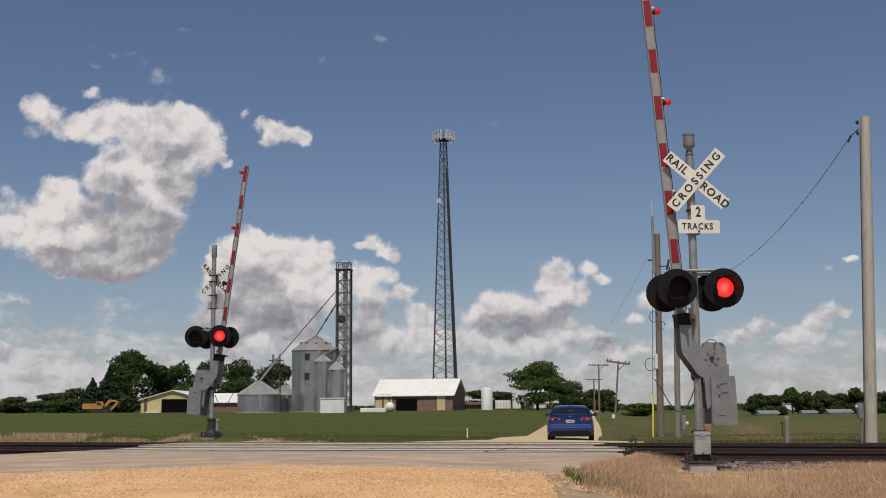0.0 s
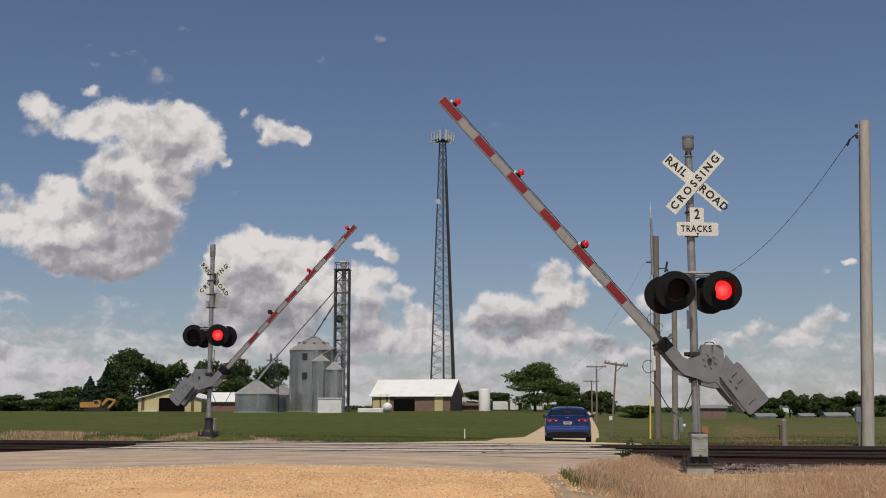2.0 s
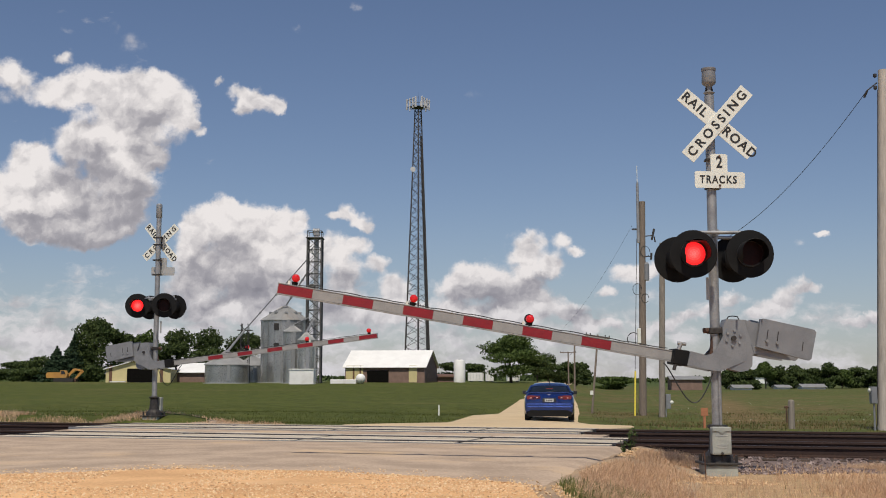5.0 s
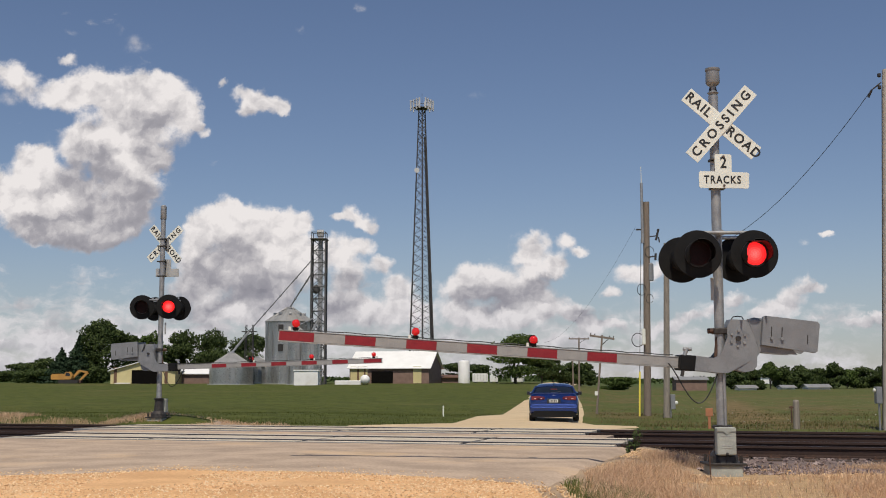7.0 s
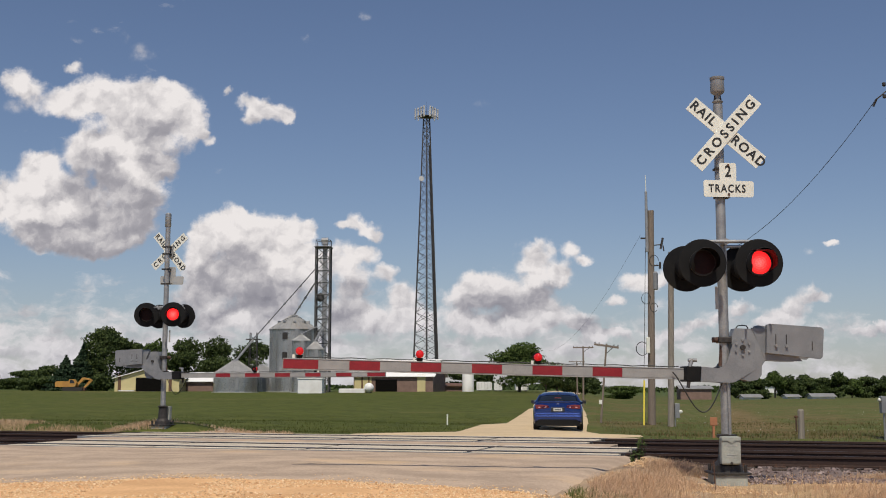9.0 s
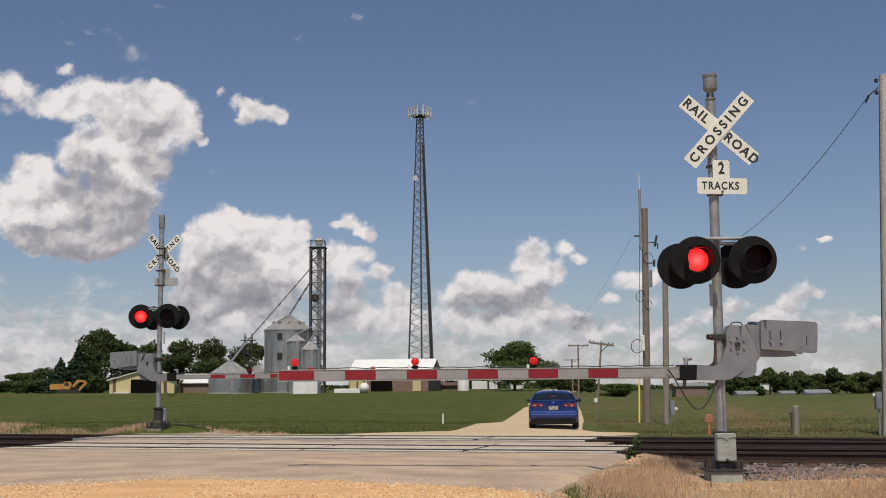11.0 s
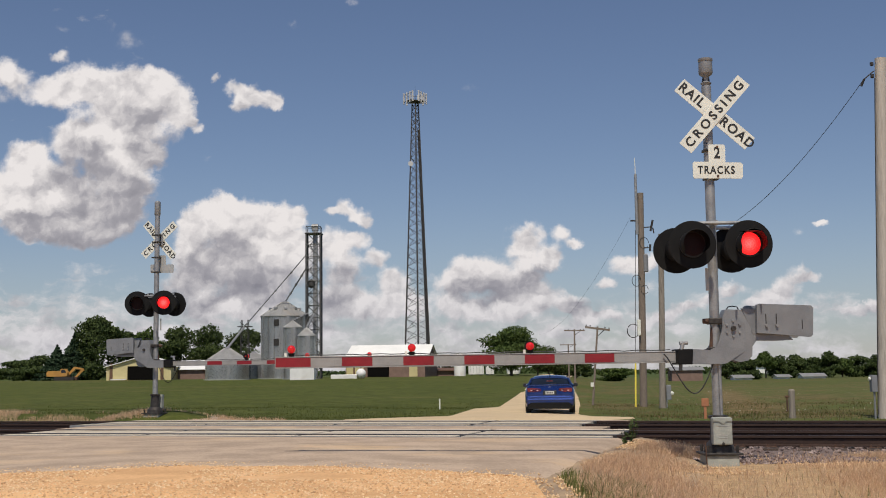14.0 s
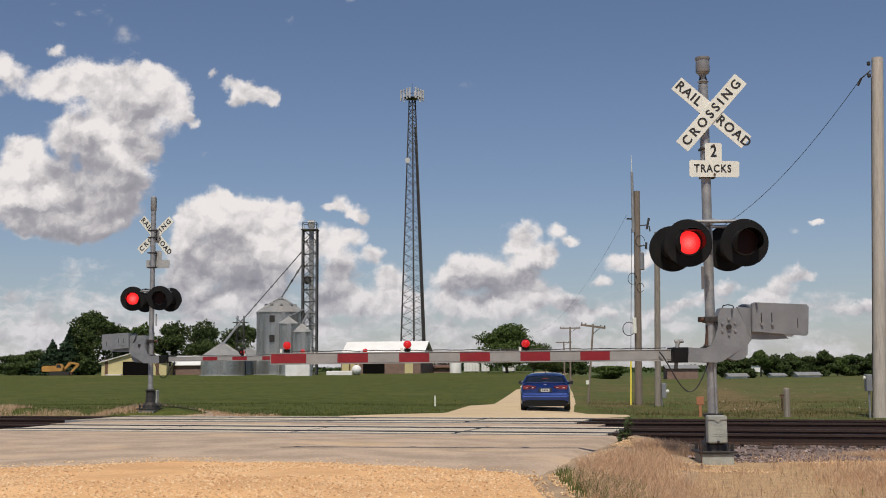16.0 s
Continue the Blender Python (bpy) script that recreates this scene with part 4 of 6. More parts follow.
            smooth_sides(part("lens", spin([(0.152, 0.018), (0.150, 0.030), (0.10, 0.042), (0.02, 0.046)], 32, pose(0, 0, 0, 90, 0, 0)), RED_LIT, head, "glowing red lens"))
            smooth_sides(part("lens_ring", spin([(0.150, 0.02), (0.172, 0.02), (0.172, 0.05), (0.158, 0.052), (0.150, 0.05)], 32, pose(0, 0, 0, 90, 0, 0), cap=False), TRIM, head))
            # added flap, hinged above the always-lit lens; it stands for the lamp going dark
            flap = part("shutter", spin([(0.150, -0.003), (0.153, 0.0), (0.150, 0.003)], 32, Matrix.Translation((0, 0, -0.155)) @ pose(0, 0, 0, 90, 0, 0)), RED_DARK, head, "added dark red flap imitating the unlit lens")
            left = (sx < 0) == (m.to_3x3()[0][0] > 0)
            added_flaps.append((flap, left))
            part("bracket", R((0, 0.10, 0.10), (0, 0.08, 0.29), 0.025), GALV, head)
    part("info_tag", B(-0.115, -0.075, -0.07, -0.06, 2.10, 2.40), SIGN_BACK, sig, "small grey identification tag")
    # gate mechanism on the side of the mast
    px, pz = 0.20, 1.60
    mech = part("gate_mechanism", prism([(0.07, 1.22), (0.30, 1.16), (0.40, 1.18), (0.455, 1.24), (0.46, 1.34), (0.44, 1.78), (0.38, 1.84), (0.13, 1.85), (0.08, 1.75)], -0.10, 0.16), ALU, sig, "grey aluminium gate mechanism housing")
    wire("cover_handle", [(0.16, 0, 1.85), (0.18, 0, 1.885), (0.24, 0, 1.895), (0.30, 0, 1.885), (0.32, 0, 1.85)], 0.008, STEEL_DARK, mech)
    part("buffer", rod(R((-0.07, -0.02, 1.25), (-0.02, -0.02, 1.72), 0.03), (-0.16, -0.02, 1.70), (0.08, -0.02, 1.71), 0.035), RUSTY, mech, "rusty buffer rod")
    part("mount", B(-0.09, 0.10, -0.09, 0.09, 1.28, 1.36, 0.01), STEEL_DARK, mech)
    part("mount", B(-0.09, 0.10, -0.09, 0.09, 1.66, 1.74, 0.01), STEEL_DARK, mech)
    # the moving arm turns on its shaft
    J = [(-0.555, -0.45), (-0.17, -0.465), (-0.095, -0.450), (0.05, -0.36), (0.24, -0.25), (0.34, -0.12), (0.36, 0.02), (0.154, 0.06), (0.08, 0.11), (-0.095, 0.11), (-0.135, 0.02), (-0.20, -0.18), (-0.245, -0.245), (-0.318, -0.279), (-0.542, -0.262)]
    arm = part("gate_arm", prism(J, 0.185, 0.205, prism(J, -0.145, -0.125)), ALU, sig, "grey arm yoke with striped board and counterweights")
    part("shaft", R((0, -0.18, 0), (0, 0.24, 0), 0.032, None, 16), STEEL_DARK, arm)
    for i in range(6):
        a = radians(60 * i + 30)
        part("hub_bolt", R((0.10 * math.cos(a), -0.165, 0.10 * math.sin(a)), (0.10 * math.cos(a), -0.14, 0.10 * math.sin(a)), 0.017, None, 6), GALV, arm)
    # counterweights on both sides
    for y0, dx, dz in ((-0.215, 0.035, 0.0), (0.21, 0.015, 0.0)):
        part("counterweight", prism([(0.27 + dx, 0.30), (0.31 + dx, 0.315), (1.00 + dx, 0.285), (1.03 + dx, 0.255), (1.01 + dx, -0.10), (0.98 + dx, -0.125), (0.26 + dx, -0.065)], y0, y0 + 0.06), ALU, arm, "grey steel counterweight plate")
        part("counterweight", prism([(0.12, 0.26), (0.40, 0.24), (0.80, -0.16), (0.62, -0.165), (0.30, -0.155)], y0 + (0.064 if y0 < 0 else -0.064), y0 + (0.10 if y0 < 0 else -0.03)), ALU, arm)
        for sx in (0.42, 0.56):
            part("slot", B(sx - 0.006, sx + 0.006, y0 - 0.003, y0 + 0.063, 0.02, 0.18), STEEL_DARK, arm)
            part("weight_bolt", R((sx, y0 - 0.03, 0.03), (sx, y0 + 0.08, 0.03), 0.02, None, 6), GALV, arm)
        part("slot", B(0.90, 0.912, y0 - 0.003, y0 + 0.063, -0.02, 0.10), STEEL_DARK, arm)
    part("arm_clamp", B(-0.74, -0.54, -0.13, 0.19, -0.46, -0.26, 0.012), BLACK, arm, "dark steel arm adapter")
    part("breakaway_spring", rod(R((-0.69, -0.10, -0.27), (-0.66, -0.10, -0.17), 0.028), (-0.71, -0.10, -0.185), (-0.60, -0.10, -0.18), 0.024), GALV, arm)
    part("breakaway_pin", R((-0.70, -0.10, -0.45), (-0.71, -0.10, -0.54), 0.024), STEEL_DARK, arm)
    L = arm_len
    zc, hh = -0.36, (0.063 if bell else 0.050)
    part("arm_board", B(-L - 0.06, -0.70, -0.002, 0.055, zc - hh, zc + hh, 0.008), WHITE_TAPE, arm, "silver-white striped gate board")
    part("top_rib", B(-L - 0.06, -0.70, -0.008, 0.061, zc + hh, zc + hh + 0.012, 0.003), WHITE_TAPE, arm)
    part("bottom_rib", B(-L - 0.06, -0.70, -0.008, 0.061, zc - hh - 0.012, zc - hh, 0.003), WHITE_TAPE, arm)
    n = 0
    while n * 2 * stripe + stripe < L - 1.0:
        x = -L + n * 2 * stripe
        part("red_stripe", B(x + 0.003 if n else x - 0.05, x + stripe, -0.006, 0.059, zc - hh + 0.006, zc + hh - 0.006), RED_TAPE, arm)
        n += 1
    for i in range(3):
        x = -L + 0.15 + i * lamp_gap
        lt = part("arm_lamp", R((x, 0.025, zc + hh + 0.01), (x, 0.025, zc + hh + 0.055), 0.035, 0.045), BLACK, arm, "small red arm lamp")
        smooth(part("lamp_lens", spin([(0.02, -0.07), (0.040, -0.06), (0.051, -0.03), (0.051, 0.03), (0.040, 0.06), (0.02, 0.07)], 20, Matrix.Translation((x, 0.025, zc + hh + 0.105)) @ pose(0, 0, 0, 90, 0, 0)), RED_LAMP, lt))
        part("lamp_cap", spin([(0.065, 0.0), (0.066, 0.012)], 20, Matrix.Translation((x, 0.025 + 0.07, zc + hh + 0.105)) @ pose(0, 0, 0, 90, 0, 0)), BLACK, lt) if i == 2 else None
        part("lamp_plug", B(x - 0.09, x - 0.06, 0.01, 0.04, zc + hh + 0.01, zc + hh + 0.06), SIGN_WHITE, lt)
    wire("arm_cable", [(-L + 0.2 + (L - 1.0) * i / 40, 0.03, zc + hh + 0.022 + 0.012 * abs(math.sin(i * 0.9))) for i in range(41)], 0.007, WIRE, arm)
    # slack cable from the mast to the board
    wire("slack_cable", [(-0.70 + 0.64 * (i / 20) ** 0.9, -0.09, 1.28 - 0.44 * math.sin(math.pi * (i / 20) ** 1.15) - 0.14 * i / 20) for i in range(21)], 0.009, WIRE, sig)
    return sig, arm, added_flaps, (px, pz, arm_yaw)


NEAR = build_signal(pose(3.53, 15.6, 0.0), True, 5.89, 1.54, 0.394, 5.0, "galvanised crossing signal with crossbuck, bell, lamps and lowering gate")
FAR = build_signal(pose(-7.475, 30.4, 0.16, 0, 0, 165), False, 6.15, 1.62, 0.405, 0.0, "galvanised crossing signal seen from behind, its gate lowering")

# ---- the blue car ----


def build_car(m):
    car = thing("sedan_car", "metallic blue four-door sedan seen from the rear", "car", m)
    # body: cross sections along y (rear at y = 0), each (y, half width, bottom, shoulder, top of the lower body)
    secs = ((0.0, 0.70, 0.34, 0.60, 0.86), (0.04, 0.80, 0.24, 0.62, 0.98), (0.16, 0.865, 0.20, 0.66, 1.02), (0.5, 0.895, 0.18, 0.70, 1.02), (1.1, 0.897, 0.17, 0.72, 0.98), (2.3, 0.895, 0.17, 0.72, 0.93), (3.3, 0.89, 0.17, 0.70, 0.92), (4.0, 0.86, 0.18, 0.66, 0.84), (4.45, 0.78, 0.20, 0.58, 0.72), (4.64, 0.60, 0.28, 0.50, 0.60))
    bm = bmesh.new()
    rings = []
    for y, w, z0, zs, z1 in secs:
        outline = [(0, z0), (w * 0.75, z0), (w * 0.96, z0 + 0.06), (w * 0.995, z0 + 0.25), (w, zs), (w * 0.985, zs + (z1 - zs) * 0.35), (w * 0.94, zs + (z1 - zs) * 0.72), (w * 0.86, z1 - 0.02), (w * 0.70, z1), (0, z1 + 0.015)]
        full = outline + [(-x, z) for x, z in outline[-2:0:-1]]
        rings.append([bm.verts.new((x, y, z)) for x, z in full])
    n = len(rings[0])
    for a, b in zip(rings, rings[1:]):
        for i in range(n):
            bm.faces.new((a[i], a[(i + 1) % n], b[(i + 1) % n], b[i]))
    bm.faces.new(rings[0]), bm.faces.new(rings[-1])
    bmesh.ops.recalc_face_normals(bm, faces=bm.faces)
    smooth_sides(smooth(part("body", bm, BLUE, car)), 50)
    # roof and pillars over the glass
    cab = ((0.60, 0.70, 1.00), (0.95, 0.66, 1.165), (1.35, 0.60, 1.315), (1.8, 0.575, 1.362), (2.4, 0.575, 1.357), (2.75, 0.60, 1.29), (3.45, 0.70, 0.95))
    bm = bmesh.new()
    rings = []
    for y, w, z in cab:
        side = z - 0.11 if z > 1.1 else 0.95
        pts = [(-0.80, 0.93), (-w - 0.07, side), (-w * 0.95, z - 0.025), (-w * 0.58, z), (0, z + 0.008), (w * 0.58, z), (w * 0.95, z - 0.025), (w + 0.07, side), (0.80, 0.93)]
        rings.append([bm.verts.new((x, y, max(zz, 0.93))) for x, zz in pts])
    for a, b in zip(rings, rings[1:]):
        for i in range(8):
            bm.faces.new((a[i], a[i + 1], b[i + 1], b[i]))
    bmesh.ops.recalc_face_normals(bm, faces=bm.faces)
    smooth(part("cabin_glass", bm, GLASS, car, "dark tinted windows"))
    bm = bmesh.new()
    rings = []
    for y, w, z in ((1.16, 0.635, 1.252), (1.35, 0.61, 1.324), (1.8, 0.585, 1.371), (2.4, 0.585, 1.366), (2.72, 0.605, 1.303)):
        rings.append([bm.verts.new((x, y, zz)) for x, zz in ((-w - 0.07, z - 0.10), (-w * 0.95, z - 0.023), (-w * 0.58, z), (0, z + 0.008), (w * 0.58, z), (w * 0.95, z - 0.023), (w + 0.07, z - 0.10))])
    for a, b in zip(rings, rings[1:]):
        for i in range(6):
            bm.faces.new((a[i], a[i + 1], b[i + 1], b[i]))
    bmesh.ops.recalc_face_normals(bm, faces=bm.faces)
    smooth(part("roof", bm, BLUE, car))
    for s in (-1, 1):
        part("rear_pillar", rod(rod(bmesh.new(), (s * 0.79, 0.55, 0.98), (s * 0.655, 1.30, 1.245), 0.05, 0.045, 8), (s * 0.84, 0.5, 0.98), (s * 0.80, 0.75, 1.02), 0.05, 0.05, 8), BLUE, car)
        tl = part("tail_light", prism([(s * 0.30, 0.80), (s * 0.52, 0.765), (s * 0.78, 0.775), (s * 0.80, 0.90), (s * 0.62, 0.915), (s * 0.33, 0.885)], 0.0, 0.10), TAIL, car, "red wrap-around tail light")
        part("reversing_lens", prism([(s * 0.40, 0.82), (s * 0.47, 0.81), (s * 0.47, 0.84), (s * 0.41, 0.85)], -0.006, 0.0), TAIL_PALE, tl)
        part("reversing_lens", prism([(s * 0.62, 0.81), (s * 0.69, 0.81), (s * 0.69, 0.835), (s * 0.62, 0.84)], -0.006, 0.0), TAIL_PALE, tl)
        part("reflector", B(min(s * 0.60, s * 0.74), max(s * 0.60, s * 0.74), 0.0, 0.05, 0.40, 0.43, 0.004), TAIL, car)
        mir = part("door_mirror", B(min(s * 0.88, s * 1.03), max(s * 0.88, s * 1.03), 2.62, 2.78, 0.94, 1.08, 0.03), TRIM, car, "dark door mirror")
        part("mirror_glass", B(min(s * 0.90, s * 1.01), max(s * 0.90, s * 1.01), 2.614, 2.62, 0.96, 1.06), GLASS, mir)
        for y in (0.98, 3.66):
            wh = smooth_sides(part("wheel", spin([(0.20, -0.10), (0.30, -0.105), (0.325, -0.08), (0.33, 0.0), (0.325, 0.08), (0.30, 0.105), (0.20, 0.10)], 28, Matrix.Translation((s * 0.79, y, 0.33)) @ pose(0, 0, 0, 0, 90, 0)), TYRE, car, "black tyre on an alloy rim"))
            part("rim", spin([(0.04, 0.08), (0.19, 0.085), (0.20, 0.104)], 20, Matrix.Translation((s * 0.79, y, 0.33)) @ pose(0, 0, 0, 0, 90 * s, 0)), CHROME, wh)
    bm = prism([(-0.02, 0.24), (-0.09, 0.30), (-0.115, 0.44), (-0.11, 0.55), (-0.06, 0.62), (0.03, 0.65), (0.30, 0.65), (0.30, 0.24)], -0.83, 0.83)
    bmesh.ops.transform(bm, matrix=pose(0, 0, 0, 0, 0, 90), verts=bm.verts)
    bmesh.ops.transform(bm, matrix=Matrix.Diagonal((-1, 1, 1, 1)), verts=bm.verts)
    bmesh.ops.recalc_face_normals(bm, faces=bm.faces)
    bmesh.ops.bevel(bm, geom=[e for e in bm.edges if abs(e.verts[0].co.y) < 0.2 and abs(e.verts[0].co.x) > 0.8 and abs(e.verts[1].co.x) > 0.8], offset=0.05, segments=2, affect="EDGES")
    part("rear_bumper", bm, BLUE, car)
    part("lower_valance", prism([(-0.76, 0.17), (0.76, 0.17), (0.80, 0.27), (0.66, 0.40), (-0.66, 0.40), (-0.80, 0.27)], -0.122, 0.2), BLACK, car, "black lower bumper insert")
    plate = part("number_plate", B(-0.155, 0.155, -0.012, 0.03, 0.685, 0.79, 0.004), PLATE, car, "plate with dark bars")
    for x in (-0.09, -0.03, 0.03, 0.09):
        part("plate_bar", B(x - 0.02, x + 0.02, -0.0155, -0.0115, 0.715, 0.765), TRIM, plate)
    part("plate_recess", B(-0.24, 0.24, -0.006, 0.05, 0.66, 0.82, 0.01), TRIM, car)
    part("badge", prism([(-0.075, 0.915), (0.075, 0.915), (0.06, 0.935), (0.02, 0.95), (-0.02, 0.95), (-0.06, 0.935)], 0.02, 0.05), CHROME, car)
    part("trunk_lip", B(-0.68, 0.68, 0.02, 0.14, 0.985, 1.03, 0.012), BLUE, car)
    part("brake_light", B(-0.12, 0.12, 0.90, 0.94, 1.145, 1.17), TAIL, car)
    part("roof_antenna", prism([(-0.02, 1.36), (0.02, 1.36), (0.012, 1.44), (-0.012, 1.44)], 1.35, 1.48), TRIM, car)
    part("exhaust", R((0.48, -0.04, 0.22), (0.48, 0.3, 0.22), 0.035), CHROME, car)
    part("wiper", R((-0.1, 0.66, 1.03), (0.25, 0.72, 1.07), 0.008), TRIM, car)
    return car


build_car(pose(3.64, 42.4, land(3.72, 43.5) + 0.075, -0.4, 0, -5.5))

# ---- poles and wires ----


def pole(name, x, y, top, r0, r1, material, label, lean=(0, 0)):
    z = land(x, y)
    th = thing(name, label, "utility pole", pose(x, y, z))
    smooth_sides(part("shaft", R((0, 0, -0.6), (lean[0], lean[1], top - z), r0, r1, 18), material, th))
    return th, z


svc, z0 = pole("utility_pole", 10.34, 28.3, 8.6, 0.165, 0.135, WOOD_PALE, "tall pale weathered wooden service pole with a meter box", (0.35, 0))
part("ground_wire", R((-0.165, -0.06, 0.1), (0.15, -0.09, 8.2), 0.010), STEEL_DARK, svc)
bx = part("meter_box", B(-0.30, -0.16, -0.12, 0.05, 0.62, 1.02, 0.01), ALU, svc, "grey metal meter box")
part("meter_glass", spin([(0.05, 0.0), (0.05, 0.03), (0.02, 0.05)], 16, Matrix.Translation((-0.31, -0.05, 0.93)) @ pose(0, 0, 0, 0, -90, 0)), SIGN_WHITE, bx)
part("riser", R((-0.22, -0.04, -0.2), (-0.22, -0.04, 0.62), 0.025), GALV, svc)
for z in (8.5, 8.2):
    part("insulator", spin([(0.02, 0), (0.045, 0.02), (0.045, 0.09), (0.02, 0.1)], 10, Matrix.Translation((0.11, -0.05, z - z0 - 0.1))), STEEL_DARK, svc)
part("wire_grip", rod(R((0.17, 0.0, 8.4), (-0.05, 0.05, 8.22), 0.016), (-0.05, 0.05, 8.22), (-0.12, 0.1, 8.05), 0.028), STEEL_DARK, svc)

ant, z0 = pole("antenna_pole", 8.70, 53, 9.1, 0.17, 0.14, WOOD_DARK, "brown wooden pole carrying a radio mast and cable loops", (0.14, 0))
part("radio_mast", R((-0.07, -0.1, 7.7), (-0.08, -0.1, 10.45), 0.075, 0.06), GALV, ant, "grey steel pipe mast")
part("whip", R((-0.08, -0.1, 10.45), (-0.09, -0.1, 11.2), 0.02, 0.012), SIGN_WHITE, ant)
part("mast_bracket", B(-0.34, 0.1, -0.06, 0.06, 8.3, 8.36), STEEL_DARK, ant)
part("cutout_switch", rod(rod(R((0.1, 0, 8.0), (0.62, 0, 8.05), 0.025), (0.55, 0, 7.85), (0.66, 0, 8.35), 0.05), (0.66, 0, 8.0), (0.70, 0, 7.75), 0.03), STEEL_DARK, ant)
part("arrester", rod(R((0.1, 0, 7.1), (0.55, 0, 7.1), 0.025), (0.5, 0, 6.95), (0.52, 0, 7.25), 0.05), STEEL_DARK, ant)
part("transformer", spin([(0.10, 0), (0.13, 0.02), (0.13, 0.75), (0.06, 0.82)], 16, Matrix.Translation((0.27, -0.05, 6.0))), ALU, ant)
for dx, zc, r in ((0.36, 7.3, 0.20), (-0.28, 5.6, 0.20), (0.30, 5.2, 0.16)):
    wire("cable_loop", [(dx * 0.6 + r * math.cos(a), -0.15, zc + r * 1.25 * math.sin(a)) for a in [i * 2 * math.pi / 20 for i in range(19)]], 0.014, WIRE, ant)
wire("cable_loop", [(-0.38 + 0.27 * math.cos(a), -0.15, 3.36 + 0.30 * math.sin(a)) for a in [i * 2 * math.pi / 20 for i in range(20)]], 0.02, WIRE, ant)
part("splice_box", B(-0.22, -0.06, -0.32, -0.19, 3.15, 3.85, 0.02), SIGN_WHITE, ant, "small white splice box")
part("guy_guard", R((-0.44, -0.6, 0.0), (-0.36, -0.4, 1.95), 0.04), YELLOW, ant, "yellow plastic guy-wire guard")
part("guy_wire", R((-0.37, -0.4, 1.9), (-0.13, 0, 7.9), 0.012), STEEL_DARK, ant)

stub, z0 = pole("utility_pole", 8.82, 49, 6.75, 0.135, 0.115, WOOD, "shorter grey wooden pole with a small meter box", (0.16, 0))
bx = part("meter_box", B(0.16, 0.36, -0.14, 0.02, 0.35, 0.95, 0.01), ALU, stub, "small grey meter box")
part("meter_glass", spin([(0.07, 0.0), (0.07, 0.05), (0.03, 0.07)], 16, Matrix.Translation((0.40, -0.10, 0.62)) @ pose(0, 0, 0, 90, 0, 0)), SIGN_WHITE, bx)
part("conduit", R((0.18, -0.05, -0.2), (0.18, -0.05, 0.4), 0.03), GALV, stub)


def telephone_pole(x, y, top, lean, arm, tilt, r):
    th, z = pole("telegraph_pole", x, y, top, r, r * 0.75, WOOD_DARK, "old leaning telegraph pole with one cross arm", lean)
    h = top - z
    a = part("cross_arm", B(-arm / 2, arm / 2, -0.05, 0.05, -0.05, 0.06, 0.01, Matrix.Translation((lean[0] * 0.97, lean[1], h - 0.12)) @ pose(0, 0, 0, 0, tilt, 0)), WOOD_DARK, th)
    for f in (-0.46, -0.30, 0.30, 0.46):
        part("insulator", spin([(0.012, 0), (0.03, 0.02), (0.03, 0.07), (0.01, 0.09)], 8, Matrix.Translation((lean[0] + arm * f, lean[1], h - 0.06 - arm * f * math.sin(radians(tilt))))), STEEL_DARK, a)
    part("brace", R((lean[0] * 0.9, 0, h - 0.55), (lean[0] + arm * 0.28, 0, h - 0.18), 0.02, None, 6), STEEL_DARK, th)
    return th


tp = telephone_pole(7.86, 65, 3.55, (0.42, 0), 1.36, 8, 0.065)
part("marker", B(-0.05, 0.12, -0.12, -0.10, 1.02, 1.25), SIGN_WHITE, tp, "small white marker plate")
telephone_pole(11.8, 110, 5.05, (0.05, 0), 1.9, 0, 0.095)
telephone_pole(16.4, 160, 4.9, (-0.05, 0), 2.2, 0, 0.115)

post = thing("fence_post", "short weathered wooden post with a rusty bracket", "post", pose(8.37, 29.0, land(8.37, 29.0)))
part("shaft", spin([(0.08, -0.4), (0.076, 0.66), (0.055, 0.70)], 14), WOOD, post)
part("bracket", rod(R((-0.13, -0.05, 0.15), (-0.13, -0.05, 0.55), 0.02), (-0.18, -0.05, 0.52), (-0.08, -0.05, 0.52), 0.025), RUSTY, post)
mk = thing("cable_marker", "small faded orange cable marker post", "marker", pose(6.32, 29.3, land(6.32, 29.3)))
part("post", B(-0.03, 0.03, -0.02, 0.02, -0.3, 0.32), ORANGE, mk)
part("plate", B(-0.09, 0.09, -0.03, -0.01, 0.30, 0.50, 0.01), ORANGE, mk)
st = thing("survey_stake", "thin white stake in the field", "stake", pose(-0.35, 52, land(-0.35, 52)))
part("shaft", B(-0.03, 0.03, -0.02, 0.02, -0.2, 0.45), SIGN_WHITE, st)
sk = thing("survey_stake", "thin rusty iron stake in dry grass", "stake", pose(3.20, 14.75, land(3.2, 14.75)))
part("shaft", R((0, 0, -0.3), (-0.03, 0, 0.36), 0.009), RUSTY, sk)

tagged(wire("power_line", sag((10.3, 28.4, 8.12), (8.98, 49.0, 6.35), 1.25, 40), 0.008, WIRE), "thin black overhead wire sagging from the pole", "wire")
tagged(wire("power_line", sag((8.36, 53, 8.0), (8.6, 110, 4.6), 1.2, 24), 0.005, WIRE), "faint thin overhead wire", "wire")

# ---- lattice radio tower ----


